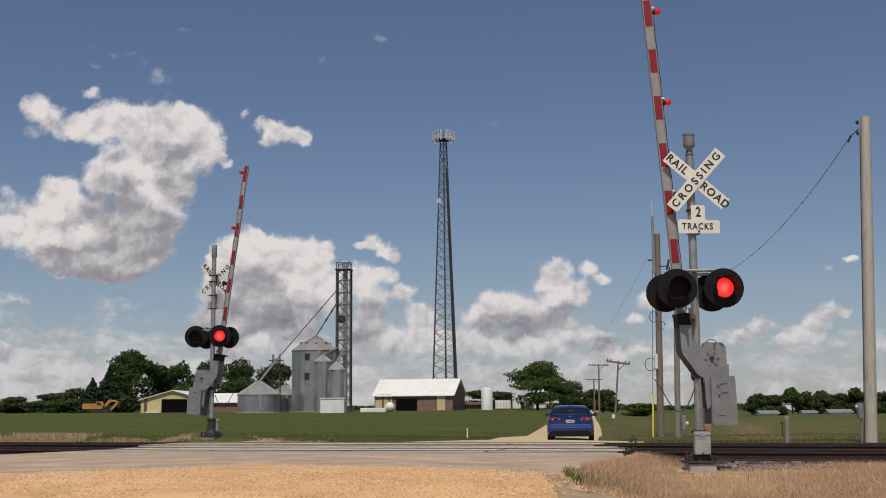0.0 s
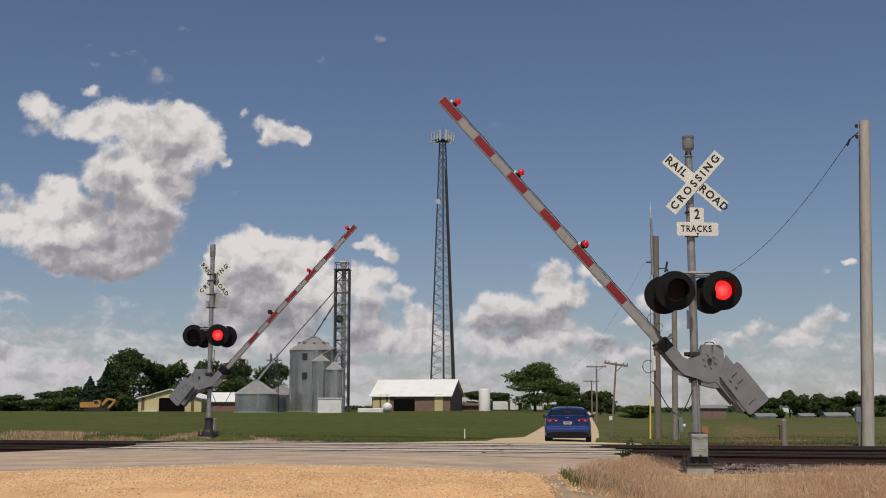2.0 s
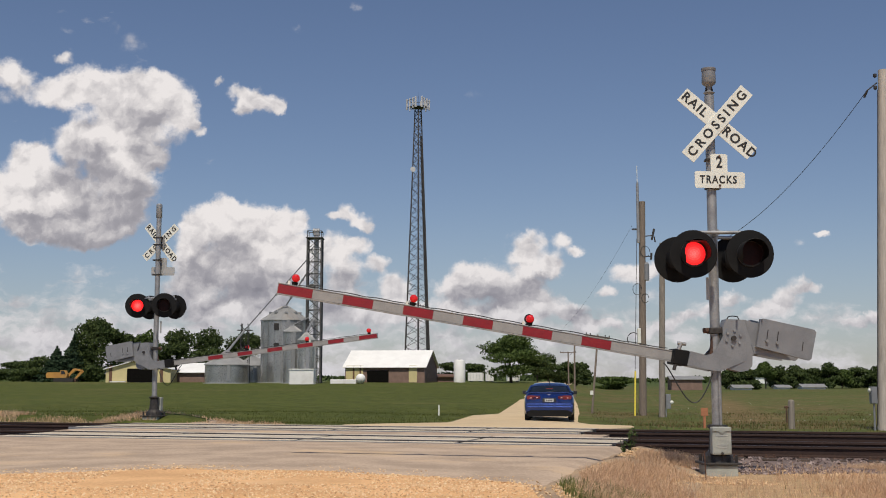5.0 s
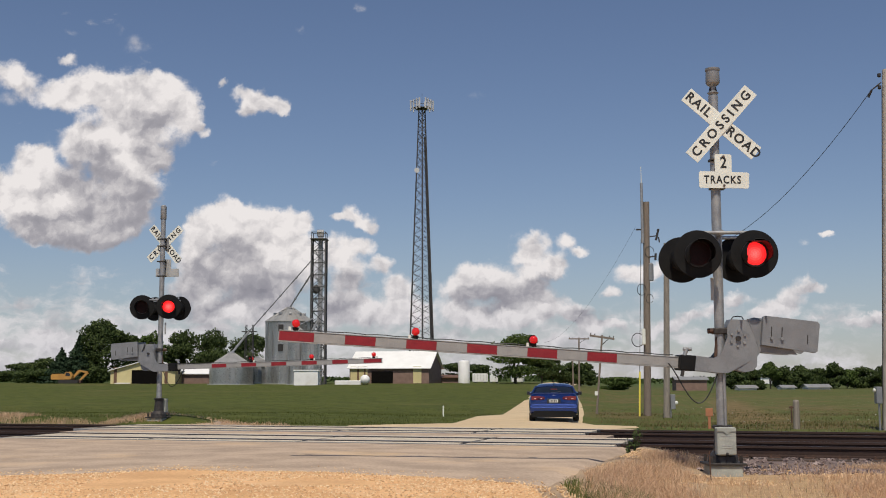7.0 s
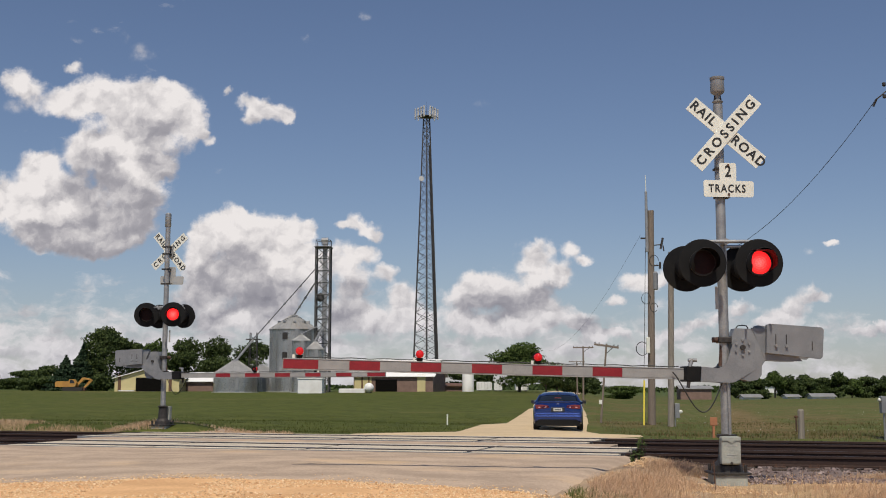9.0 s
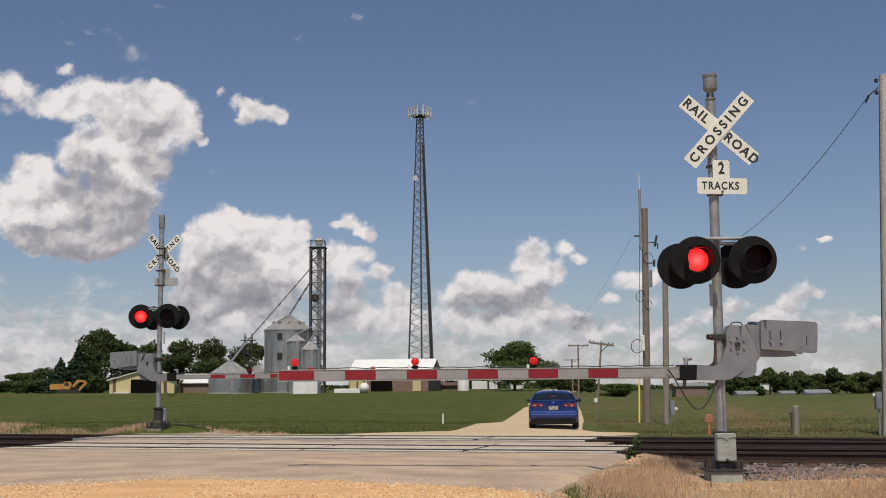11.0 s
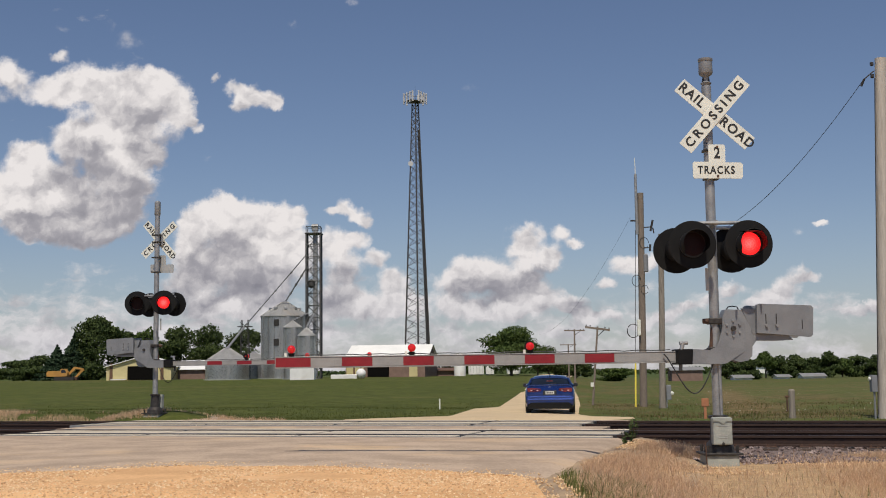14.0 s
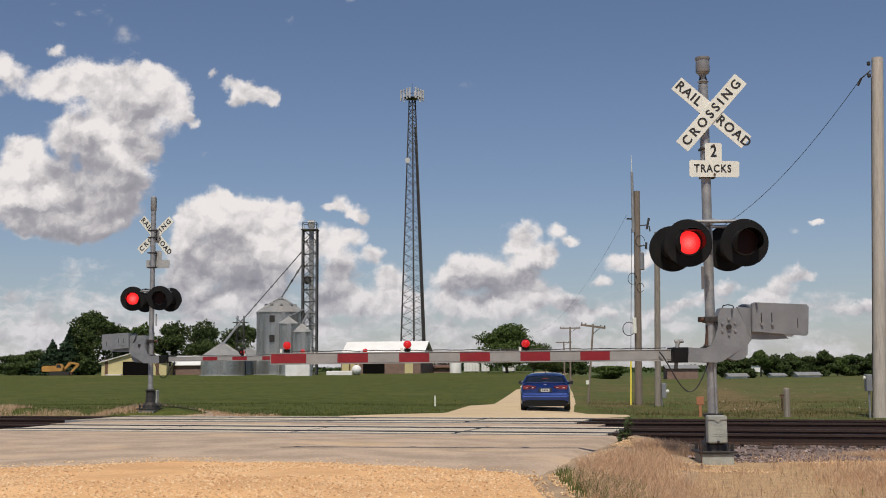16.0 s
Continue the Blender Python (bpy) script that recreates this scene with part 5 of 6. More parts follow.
def build_tower(x, y):
    z0 = land(x, y)
    th = thing("radio_tower", "tall dark three-legged lattice tower with panel antennas", "radio tower", pose(x, y, z0, 0, 0, 14))
    H, r0, r1 = 46.8, 2.55, 0.62
    legs = [radians(a) for a in (-100, 20, 140)]

    def at(i, z):
        r = r0 + (r1 - r0) * z / H
        return Vector((r * math.cos(legs[i % 3]), r * math.sin(legs[i % 3]), z))
    for i in range(3):
        part("leg", R(at(i, 0), at(i, H), 0.16, 0.10, 8), TOWER, th)
    z = 0.0
    while z < H - 0.6:
        h = 2.0 - 0.75 * z / H
        for i in range(3):
            bm = bmesh.new()
            rod(bm, at(i, z), at(i + 1, min(H, z + h)), 0.045, None, 4)
            rod(bm, at(i + 1, z), at(i, min(H, z + h)), 0.045, None, 4)
            part("cross_brace", bm, TOWER, th)
        z += h
    part("cable_ladder", R(at(1, 0) * 0.85, at(1, H) * 0.9, 0.20, 0.16, 6), TOWER, th, "bundle of dark feeder cables")
    plat = part("platform", spin([(0.4, 0), (1.45, 0.05), (1.45, 0.13), (0.4, 0.1)], 6, Matrix.Translation((0, 0, H + 0.2))), TOWER, th)
    for i in range(3):
        a0 = legs[i] + radians(60)
        ctr = Vector((1.45 * math.cos(a0), 1.45 * math.sin(a0), H))
        tan = Vector((-math.sin(a0), math.cos(a0), 0))
        part("mount_frame", rod(rod(R(ctr - tan * 1.5 + Vector((0, 0, 0.3)), ctr + tan * 1.5 + Vector((0, 0, 0.3)), 0.05, None, 6), ctr - tan * 1.5 + Vector((0, 0, 1.5)), ctr + tan * 1.5 + Vector((0, 0, 1.5)), 0.04, None, 6), (0, 0, H), ctr + Vector((0, 0, 0.3)), 0.06, None, 6), TOWER, th)
        for f in (-1.4, -0.5, 0.5, 1.4):
            c = ctr + tan * f
            part("panel_antenna", B(-0.10, 0.10, -0.16, 0.10, -0.1, 1.8, 0.03, Matrix.Translation(c) @ pose(0, 0, 0, 0, 0, math.degrees(a0) - 90)), PANEL, plat)
    part("lightning_rod", R((0, 0, H), (0, 0, H + 3.0), 0.04, 0.02, 6), TOWER, th)
    part("dish", spin([(0.1, 0), (0.42, 0.1), (0.45, 0.2)], 16, Matrix.Translation((-1.15, -1.0, 36.0)) @ pose(0, 0, 0, 90, 0, 0)), PANEL, th)
    for i in range(3):
        part("footing", spin([(0.45, -0.6), (0.45, 0.25)], 12, Matrix.Translation(at(i, 0) * 1.0)), FOUND, th)
    return th


build_tower(-4.95, 200)

# ---- grain store ----


def bin_body(r, h, ribs):
    """Corrugated round wall with upright stiffeners."""
    bm = bmesh.new()
    n = max(6, int(h / 0.55))
    prof = []
    for i in range(n + 1):
        prof += [(r, h * i / n), (r - 0.035, h * (i + 0.5) / n)] if i < n else [(r, h)]
    spin(prof, 40, None, bm, cap=False)
    return bm


def build_bin(x, y, r, eave, peak, label, dark_door=False, stiff=0):
    z0 = land(x, y)
    th = thing("grain_bin", label, "grain bin", pose(x, y, z0), "steel grain bins of the farm")
    h, pk = eave - z0, peak - z0
    wall = smooth_sides(part("wall", bin_body(r, h, stiff), CORRUGATED, th), 50)
    rf = part("roof", spin([(r + 0.12, h - 0.06), (r + 0.10, h + 0.02), (r * 0.14, pk - 0.12)], 32, None, None, cap=False), BIN_ROOF, th, "ribbed steel cone roof")
    for i in range(24):
        a = 2 * math.pi * i / 24
        part("roof_rib", R((r * 1.02 * math.cos(a), r * 1.02 * math.sin(a), h + 0.05), (r * 0.15 * math.cos(a), r * 0.15 * math.sin(a), pk - 0.10), 0.03, None, 4), BIN_ROOF, rf)
    part("cap", spin([(r * 0.15, pk - 0.18), (r * 0.15, pk - 0.05), (0.08, pk + 0.08)], 16), GALV, th)
    for i in range(stiff):
        a = 2 * math.pi * i / stiff
        part("stiffener", B(-0.05, 0.05, -0.04, 0.06, 0, h, 0, pose(r * math.cos(a), r * math.sin(a), 0, 0, 0, math.degrees(a) + 90)), CORRUGATED, wall)
    part("foundation", spin([(r + 0.2, -0.6), (r + 0.2, 0.10)], 32), FOUND, th)
    if dark_door:
        for z in (h * 0.52, h * 0.83):
            part("hatch", B(-0.35, 0.35, -0.06, 0.06, z, z + 0.95, 0, pose(-0.22 * r, -0.99 * r, 0, 0, 0, -12)), STEEL_DARK, wall, "dark square hatch")
        for i in range(9):
            part("roof_vent", B(-0.2, 0.2, -0.2, 0.2, 0, 0.32, 0.03, pose(r * 0.62 * math.cos(i * 0.7), r * 0.62 * math.sin(i * 0.7), h + (pk - h) * 0.42, 0, 0, 40 * i)), GALV, rf)
    part("ladder", B(-0.22, 0.22, -0.10, -0.04, 0.3, h, 0, pose(0.25 * r, -0.97 * r, 0, 0, 0, 14)), GALV, wall)
    return th


build_bin(-22.78, 166.5, 3.35, 9.4, 11.5, "large corrugated steel grain bin with cone roof", True, 20)
build_bin(-29.85, 161, 2.95, 3.15, 5.0, "low wide steel grain bin with cone roof", False, 0)
build_bin(-28.2, 173, 2.6, 3.2, 4.6, "low steel grain bin behind another")
build_bin(-20.9, 160.5, 1.25, 7.6, 8.5, "narrow steel hopper bin beside the large bin", False, 8)
build_bin(-18.65, 157.5, 1.18, 6.35, 7.45, "narrow steel hopper bin with pointed roof", False, 8)


def build_leg(x, y, w, top):
    z0 = land(x, y)
    th = thing("grain_elevator", "dark open steel elevator tower with stairs and spouts", "grain elevator", pose(x, y, z0))
    H = top - z0
    cs = [(-w / 2, -w / 2), (w / 2, -w / 2), (w / 2, w / 2), (-w / 2, w / 2)]
    for a, b in cs:
        part("leg", B(a - 0.10, a + 0.10, b - 0.10, b + 0.10, 0, H), LEG_STEEL, th)
    n = 12
    for i in range(n + 1):
        z = H * i / n
        for j in range(4):
            a, b = cs[j], cs[(j + 1) % 4]
            part("girt", R((*a, z), (*b, z), 0.055, None, 4), LEG_STEEL, th)
            if i < n:
                bm = bmesh.new()
                rod(bm, (*a, z), (*b, z + H / n), 0.04, None, 4)
                if j % 2 == 0:
                    rod(bm, (*b, z), (*a, z + H / n), 0.04, None, 4)
                part("brace", bm, LEG_STEEL, th)
        if i < n:
            part("stair_flight", R((-w * 0.3 * (1 if i % 2 else -1), 0.3, z), (w * 0.3 * (1 if i % 2 else -1), 0.3, z + H / n), 0.07, None, 4), GALV, th)
    part("elevator_trunk", B(-0.10, 0.50, -0.35, 0.25, 0.2, H + 0.5), GALV, th, "grey bucket elevator trunk")
    part("head", rod(B(-0.25, 0.62, -0.40, 0.35, H + 0.3, H + 1.0, 0.1), (-0.3, 0, H + 0.9), (0.6, 0, H + 0.9), 0.45), GALV, th, "elevator head with motor")
    part("platform", B(-w / 2 - 0.2, w / 2 + 0.2, -w / 2 - 0.2, w / 2 + 0.2, H - 0.1, H), LEG_STEEL, th)
    for a, b in ((0, 1), (1, 2), (2, 3), (3, 0)):
        part("rail", rod(R((*cs[a], H + 0.9), (*cs[b], H + 0.9), 0.05, None, 4), (*cs[a], H), (*cs[a], H + 0.9), 0.05, None, 4), LEG_STEEL, th)
    part("distributor", spin([(0.2, 0), (0.55, 0.3), (0.55, 0.9), (0.2, 1.2)], 12, Matrix.Translation((-0.35, -0.4, H * 0.62))), LEG_STEEL, th)
    # spouts run down to the bins
    o = Vector((x, y, z0))
    for a, b, r in (((-0.9, -0.6, H * 0.855), (-28.4, 166.0, 8.0), 0.08), ((-0.9, -0.2, H * 0.77), (-22.78, 166.5, 11.4), 0.10), ((-0.6, -0.8, H * 0.45), (-20.9, 160.5, 8.5), 0.09), ((0.1, -0.9, H * 0.44), (-18.65, 157.5, 7.5), 0.15)):
        sp = part("spout", R(a, Vector(b) - o, r, None, 10), GALV, th, "galvanised spout pipe")
        for f in (0.25, 0.5, 0.75):
            p = Vector(a).lerp(Vector(b) - o, f)
            d = (Vector(b) - o - Vector(a)).normalized()
            part("collar", R(p - d * 0.12, p + d * 0.12, r + 0.07, None, 10), GALV, sp)
    part("spout", R(Vector((-28.4, 166.0, 8.0)) - o, Vector((-29.8, 161.2, 5.0)) - o, 0.16, None, 10), GALV, th)
    return th


build_leg(-18.35, 163.5, 1.95, 20.75)
sup = thing("spout_support", "slim lattice support tower for the spout", "support tower", pose(-28.4, 166.5, land(-28.4, 166.5)))
for a, b in ((-0.5, -0.5), (0.5, -0.5), (0.5, 0.5), (-0.5, 0.5)):
    part("leg", R((a * 1.3, b * 1.3, 0), (a * 0.9, b * 0.9, 8.3), 0.06, None, 5), TOWER, sup)
for i in range(8):
    part("brace", rod(R((-0.6, -0.55, i), (0.6, -0.55, i + 1), 0.04, None, 4), (0.6, -0.55, i), (-0.6, -0.55, i + 1), 0.04, None, 4), TOWER, sup)
part("platform", B(-1.0, 1.0, -0.7, 0.7, 7.3, 7.42), TOWER, sup)

shed = thing("control_shed", "plain white metal shed beside the bins", "shed", pose(-18.7, 154, land(-18.7, 154)))
part("wall", B(-1.55, 1.55, -1.2, 1.2, -0.3, 1.85), WHITE_WALL, shed)
part("roof", B(-1.65, 1.65, -1.3, 1.3, 1.85, 1.97), WHITE_ROOF, shed)

# ---- farm buildings ----


def gable(name, label, x, y, w, d, eave, ridge, wall_m, roof_m, along_x, yaw=0.0):
    """A shed with a pitched roof; the ridge runs along x or along y."""
    z0 = land(x, y)
    th = thing(name, label, "farm building", pose(x, y, z0, 0, 0, yaw))
    e, r = eave - z0, ridge - z0
    if along_x:
        prof = [(-d / 2, -0.4), (d / 2, -0.4), (d / 2, e), (0, r), (-d / 2, e)]
        bm = prism(prof, -w / 2, w / 2)
        bmesh.ops.transform(bm, matrix=pose(0, 0, 0, 0, 0, 90), verts=bm.verts)
    else:
        bm = prism([(-w / 2, -0.4), (w / 2, -0.4), (w / 2, e), (0, r), (-w / 2, e)], -d / 2, d / 2)
    part("wall", bm, wall_m, th)
    t, o = 0.10, 0.35
    span = d if along_x else w
    for s in (-1, 1):
        k = (r - e) / (span / 2)
        pr = [(0, r + 0.03), (s * (span / 2 + o), e - k * o + 0.03), (s * (span / 2 + o), e - k * o + 0.03 + t), (0, r + 0.03 + t)]
        length = (w if along_x else d) / 2 + o
        bm = prism(pr, -length, length)
        if along_x:
            bmesh.ops.transform(bm, matrix=pose(0, 0, 0, 0, 0, 90), verts=bm.verts)
        part("roof", bm, roof_m, th)
    return th


b = gable("pole_barn", "tan metal pole barn with a doorway painted dark", -44.2, 176, 9.3, 12, 2.6, 3.9, TAN, WHITE_ROOF, False)
# slab on the wall; its near-black colour is the painted shade of the opening
part("doorway", B(-1.6, 2.2, -6.05, -5.9, 0, 1.95), DOOR_SHADE, b, "near-black slab painted as an open doorway in shade")
for x in (-3.95, 3.35):
    part("trim_post", B(x - 0.22, x + 0.22, -6.06, -5.95, 0, 2.35), BROWN, b)
part("sill_slab", B(-3.9, -1.7, -6.6, -6.1, 0.0, 0.14), WHITE_WALL, b)
b = gable("long_shed", "brown-walled shed with a white roof", -35.8, 178, 7.4, 8, 2.2, 3.5, BRICKISH, WHITE_ROOF, True)
b = gable("machine_shed", "low barn with a bright white metal roof and brown walls", -8.14, 176, 11.8, 9, 3.0, 5.35, BRICKISH, WHITE_ROOF, True, -11)
part("panel_tan", B(-5.75, -3.2, -4.56, -4.5, 0, 2.4), TAN, b, "tan wall panel")
part("panel_tan", B(3.6, 4.8, -4.56, -4.5, 0, 2.4), TAN, b, "tan wall panel")
# no opening is cut: the dark slab paints the doorway's shade
part("doorway", B(-2.6, 0.6, -4.57, -4.5, 0, 1.7), DOOR_SHADE, b, "slab coloured as the shade of a doorway")
for x in (-4.6, -3.6):
    part("trim_post", B(x - 0.12, x + 0.12, -4.6, -4.55, 0, 2.4), BROWN, b)
b = gable("brick_shed", "low red-brown shed beside the tower", -2.0, 182, 7.0, 5, 1.55, 1.9, BRICKISH, BROWN, True)
tank = thing("fuel_tank", "upright white steel tank", "tank", pose(1.86, 175, land(1.86, 175)))
smooth_sides(part("shell", spin([(0.86, -0.3), (0.86, 3.08), (0.75, 3.26), (0.3, 3.36)], 28), WHITE_WALL, tank))
part("hatch", spin([(0.2, 3.34), (0.2, 3.44)], 12), GALV, tank)
for x, w, h in ((4.3, 2.3, 1.4), (6.35, 1.2, 1.4), (9.9, 1.9, 1.5)):
    tr = thing("storage_trailer", "white box trailer parked by the farm", "trailer", pose(x, 178, land(x, 178) + 0.02), "white trailers")
    part("body", B(-w / 2, w / 2, -1.2, 1.2, 0.16, h, 0.04), WHITE_WALL, tr)
    for sx in (-w * 0.3, w * 0.3):
        part("wheel", spin([(0.1, -0.12), (0.28, -0.12), (0.28, 0.12), (0.1, 0.12)], 16, Matrix.Translation((sx, -1.0, 0.28)) @ pose(0, 0, 0, 90, 0, 0)), TYRE, tr)
    for i in range(int(w / 0.45)):
        part("seam", B(-w / 2 + 0.3 + 0.45 * i, -w / 2 + 0.33 + 0.45 * i, -1.212, -1.2, 0.35, h - 0.05), GALV, tr)
tr = thing("flat_trough", "low white feed trough", "trough", pose(-13.9, 160, land(-13.9, 160)))
part("body", B(-1.75, 1.75, -0.6, 0.6, -0.1, 0.55, 0.08), WHITE_WALL, tr)
tr = thing("gas_tank", "rounded white gas tank", "tank", pose(-11.6, 160, land(-11.6, 160)))
smooth(part("shell", spin([(0.05, -0.78), (0.4, -0.68), (0.62, -0.4), (0.66, 0.4), (0.4, 0.68), (0.05, 0.78)], 20, Matrix.Translation((0, 0, 0.66)) @ pose(0, 0, 0, 90, 0, 0)), WHITE_WALL, tr))
part("leg", B(-0.4, 0.4, -0.3, 0.3, -0.1, 0.3), STEEL_DARK, tr)
tr = thing("farm_wagon", "small dark green farm wagon", "wagon", pose(-33.3, 168, land(-33.3, 168)))
part("body", B(-0.8, 1.6, -0.6, 0.6, 0.4, 0.7, 0.04), LEAVES_DARK, tr)
part("hopper", B(-0.8, -0.1, -0.5, 0.5, 0.7, 1.3, 0.05), LEAVES_DARK, tr)
for sx in (-0.5, 1.2):
    part("wheel", spin([(0.1, -0.1), (0.25, -0.1), (0.25, 0.1), (0.1, 0.1)], 14, Matrix.Translation((sx, -0.55, 0.25)) @ pose(0, 0, 0, 90, 0, 0)), TYRE, tr)

ex = thing("excavator", "yellow tracked excavator with its boom folded down", "excavator", pose(-57.8, 180, land(-57.8, 180) + 0.02))
for s in (-1, 1):
    part("track", prism([(-1.5, 0.1), (-1.3, 0.0), (1.3, 0.0), (1.5, 0.12), (1.45, 0.55), (-1.45, 0.55)], s * 0.9 - 0.25, s * 0.9 + 0.25), STEEL_DARK, ex)
part("house", prism([(-2.6, 0.60), (0.3, 0.60), (0.3, 1.15), (-0.6, 1.45), (-2.4, 1.45), (-2.65, 1.2)], -1.1, 1.1), EXC, ex)
cabp = part("cab", prism([(-0.6, 0.65), (0.45, 0.65), (0.55, 1.2), (0.2, 1.75), (-0.5, 1.75)], -1.12, -0.2), EXC, ex)
part("window", prism([(-0.4, 1.15), (0.35, 1.15), (0.12, 1.65), (-0.4, 1.65)], -1.135, -1.115), GLASS, cabp)
part("boom", prism([(0.2, 0.85), (0.5, 0.75), (1.5, 1.75), (2.6, 1.55), (2.62, 1.80), (1.4, 2.05), (1.1, 1.95)], -0.2, 0.2), EXC, ex)
part("stick", prism([(2.4, 1.75), (2.75, 1.55), (1.55, 0.35), (1.35, 0.5)], -0.15, 0.15), EXC, ex)
part("bucket", prism([(1.0, 0.1), (1.75, 0.05), (1.75, 0.45), (1.3, 0.62)], -0.5, 0.5), RUSTY, ex)
part("cylinder", R((0.5, 0, 0.8), (1.6, 0, 1.75), 0.09), CHROME, ex)

# ---- trees ----


def foliage(lobes, count, size, rng, flat=0.75):
    """Leaf clumps: many small quads round the outside of a set of rounded lobes."""
    vol = np.array([a * b * c for _, _, _, a, b, c in lobes]) ** 0.67
    pick = rng.choice(len(lobes), count, p=vol / vol.sum())
    lob = np.array(lobes)[pick]
    d = rng.normal(size=(count, 3))
    d /= np.linalg.norm(d, axis=1)[:, None]
    rad = rng.uniform(0.45, 1.08, count)[:, None] ** 0.6
    bump = 1 + 0.22 * np.sin(d[:, :1] * 7 + lob[:, :1]) * np.cos(d[:, 2:] * 6 + lob[:, 1:2])
    c = lob[:, :3] + d * rad * bump * lob[:, 3:]
    s = size * rng.uniform(0.5, 1.5, count)[:, None]
    n = d + rng.normal(scale=0.75, size=(count, 3))
    n /= np.linalg.norm(n, axis=1)[:, None]
    u = np.cross(n, rng.normal(size=(count, 3)))
    u /= np.linalg.norm(u, axis=1)[:, None]
    w = np.cross(n, u)
    v = np.stack([c - u * s, c - w * s * flat, c + u * s, c + w * s * flat], 1).reshape(-1, 3)
    f = np.arange(count * 4).reshape(-1, 4)
    return v, f


def build_tree(x, y, h, w, label, seed, material=LEAVES, count=2600, size=0.30, trunk=0.28, name="tree"):
    rng = np.random.default_rng(seed)
    z0 = land(x, y)
    th = thing(name, label, "tree", pose(x, y, z0))
    lobes = []
    w *= 1.3
    for i in range(13):
        a, rr = rng.uniform(0, 2 * math.pi), w * 0.33 * rng.uniform(0.3, 1.0)
        z = h * (trunk + (0.86 - trunk) * rng.uniform(0.08, 1.0))
        k = 1.0 - 0.55 * max(0, (z / h - 0.55) / 0.45)
        lobes.append((rr * math.cos(a) * k, rr * math.sin(a) * k, z, w * rng.uniform(0.17, 0.27) * (0.6 + 0.4 * k), w * rng.uniform(0.17, 0.27), h * rng.uniform(0.10, 0.17)))
    lobes.append((0, 0, h * 0.84, w * 0.2, w * 0.2, h * 0.15))
    bm = R((0, 0, -0.3), (0.05 * w * rng.uniform(-1, 1), 0, h * 0.62), 0.035 * h, 0.012 * h, 9)
    for l in lobes[:7]:
        rod(bm, (0, 0, h * trunk * rng.uniform(0.7, 1.4)), l[:3], 0.014 * h, 0.005 * h, 6)
    part("trunk", bm, BARK, th)
    v, f = foliage(lobes, count, size, rng)
    arrays("crown", v, f, material, th)
    return th


def build_spruce(x, y, h, w, label, seed):
    rng = np.random.default_rng(seed)
    th = thing("spruce_tree", label, "tree", pose(x, y, land(x, y)))
    part("trunk", R((0, 0, -0.3), (0, 0, h * 0.95), 0.2, 0.03, 8), BARK, th)
    lobes = []
    for i in range(16):
        f = i / 15
        for j in range(5):
            a = j * 1.257 + i * 0.7
            r = w / 2 * (1 - f) * rng.uniform(0.5, 0.8)
            lobes.append((r * math.cos(a), r * math.sin(a), h * (0.08 + 0.88 * f) - r * 0.25, 0.15 + r * 0.55, 0.15 + r * 0.55, h * 0.035))
    v, f = foliage(lobes, 9000, 0.17, rng)
    arrays("crown", v, f, LEAVES_DARK, th)
    return th


build_tree(9.1, 168, 6.9, 8.3, "broad leafy green tree beside the lane", 3, LEAVES_LIGHT, 15000, 0.13, 0.18)
build_tree(13.4, 176, 3.9, 4.5, "dark leafy tree beside the lane", 4, LEAVES, 4500, 0.13, 0.15)
build_tree(17.0, 200, 4.8, 5.5, "dark leafy tree behind the poles", 5, LEAVES, 5200, 0.15, 0.12)
build_tree(20.5, 204, 4.0, 4.5, "low leafy tree behind the poles", 32, LEAVES, 4000, 0.15, 0.08)
build_tree(-58.5, 196, 10.6, 7.6, "tall dense leafy tree behind the barn", 6, LEAVES, 16000, 0.17, 0.06)
build_tree(-54.6, 199, 8.4, 5.6, "dense leafy tree behind the barn", 16, LEAVES, 9000, 0.16, 0.08)
build_spruce(-63.2, 192, 5.8, 6.8, "dark green spruce with drooping boughs", 7)
build_spruce(-61.0, 194, 7.9, 7.4, "dark green spruce with drooping boughs", 17)
build_tree(-50.4, 200, 8.7, 5.2, "bright green leafy tree behind the barn", 8, LEAVES_LIGHT, 8500, 0.16, 0.10)
build_tree(-46.6, 202, 8.9, 6.0, "dark rounded leafy tree behind the farm sheds", 9, LEAVES, 10000, 0.16, 0.10)
build_tree(-41.0, 203, 9.3, 7.4, "dark rounded leafy tree behind the bins", 10, LEAVES, 12000, 0.16, 0.10)
build_tree(-35.0, 205, 8.6, 6.6, "dark leafy tree behind the bins", 19, LEAVES, 10000, 0.16, 0.10)
build_tree(-29.8, 206, 7.4, 6.5, "dark leafy tree behind the bins", 11, LEAVES, 6000, 0.18, 0.12)
build_tree(-13.5, 210, 4.2, 5.6, "low dark tree behind the white-roofed barn", 12, LEAVES, 4000, 0.17, 0.05)
build_tree(1.2, 205, 3.4, 6.0, "low dark trees behind the tank", 13, LEAVES, 4000, 0.17, 0.05)
build_tree(4.5, 210, 3.2, 5.0, "low dark tree behind the trailers", 14, LEAVES, 3500, 0.17, 0.05)
build_tree(-73.6, 215, 4.6, 8.0, "rounded leafy tree at the field edge", 15, LEAVES, 7000, 0.18, 0.04)
build_tree(-68.6, 214, 3.4, 5.0, "low leafy tree at the field edge", 33, LEAVES, 4500, 0.18, 0.04)
build_tree(-82.0, 225, 3.8, 8.0, "low dark leafy tree at the field edge", 18, LEAVES, 6000, 0.2, 0.04)
build_tree(-90.0, 228, 3.3, 8.0, "low dark leafy tree at the field edge", 34, LEAVES, 5000, 0.2, 0.04)
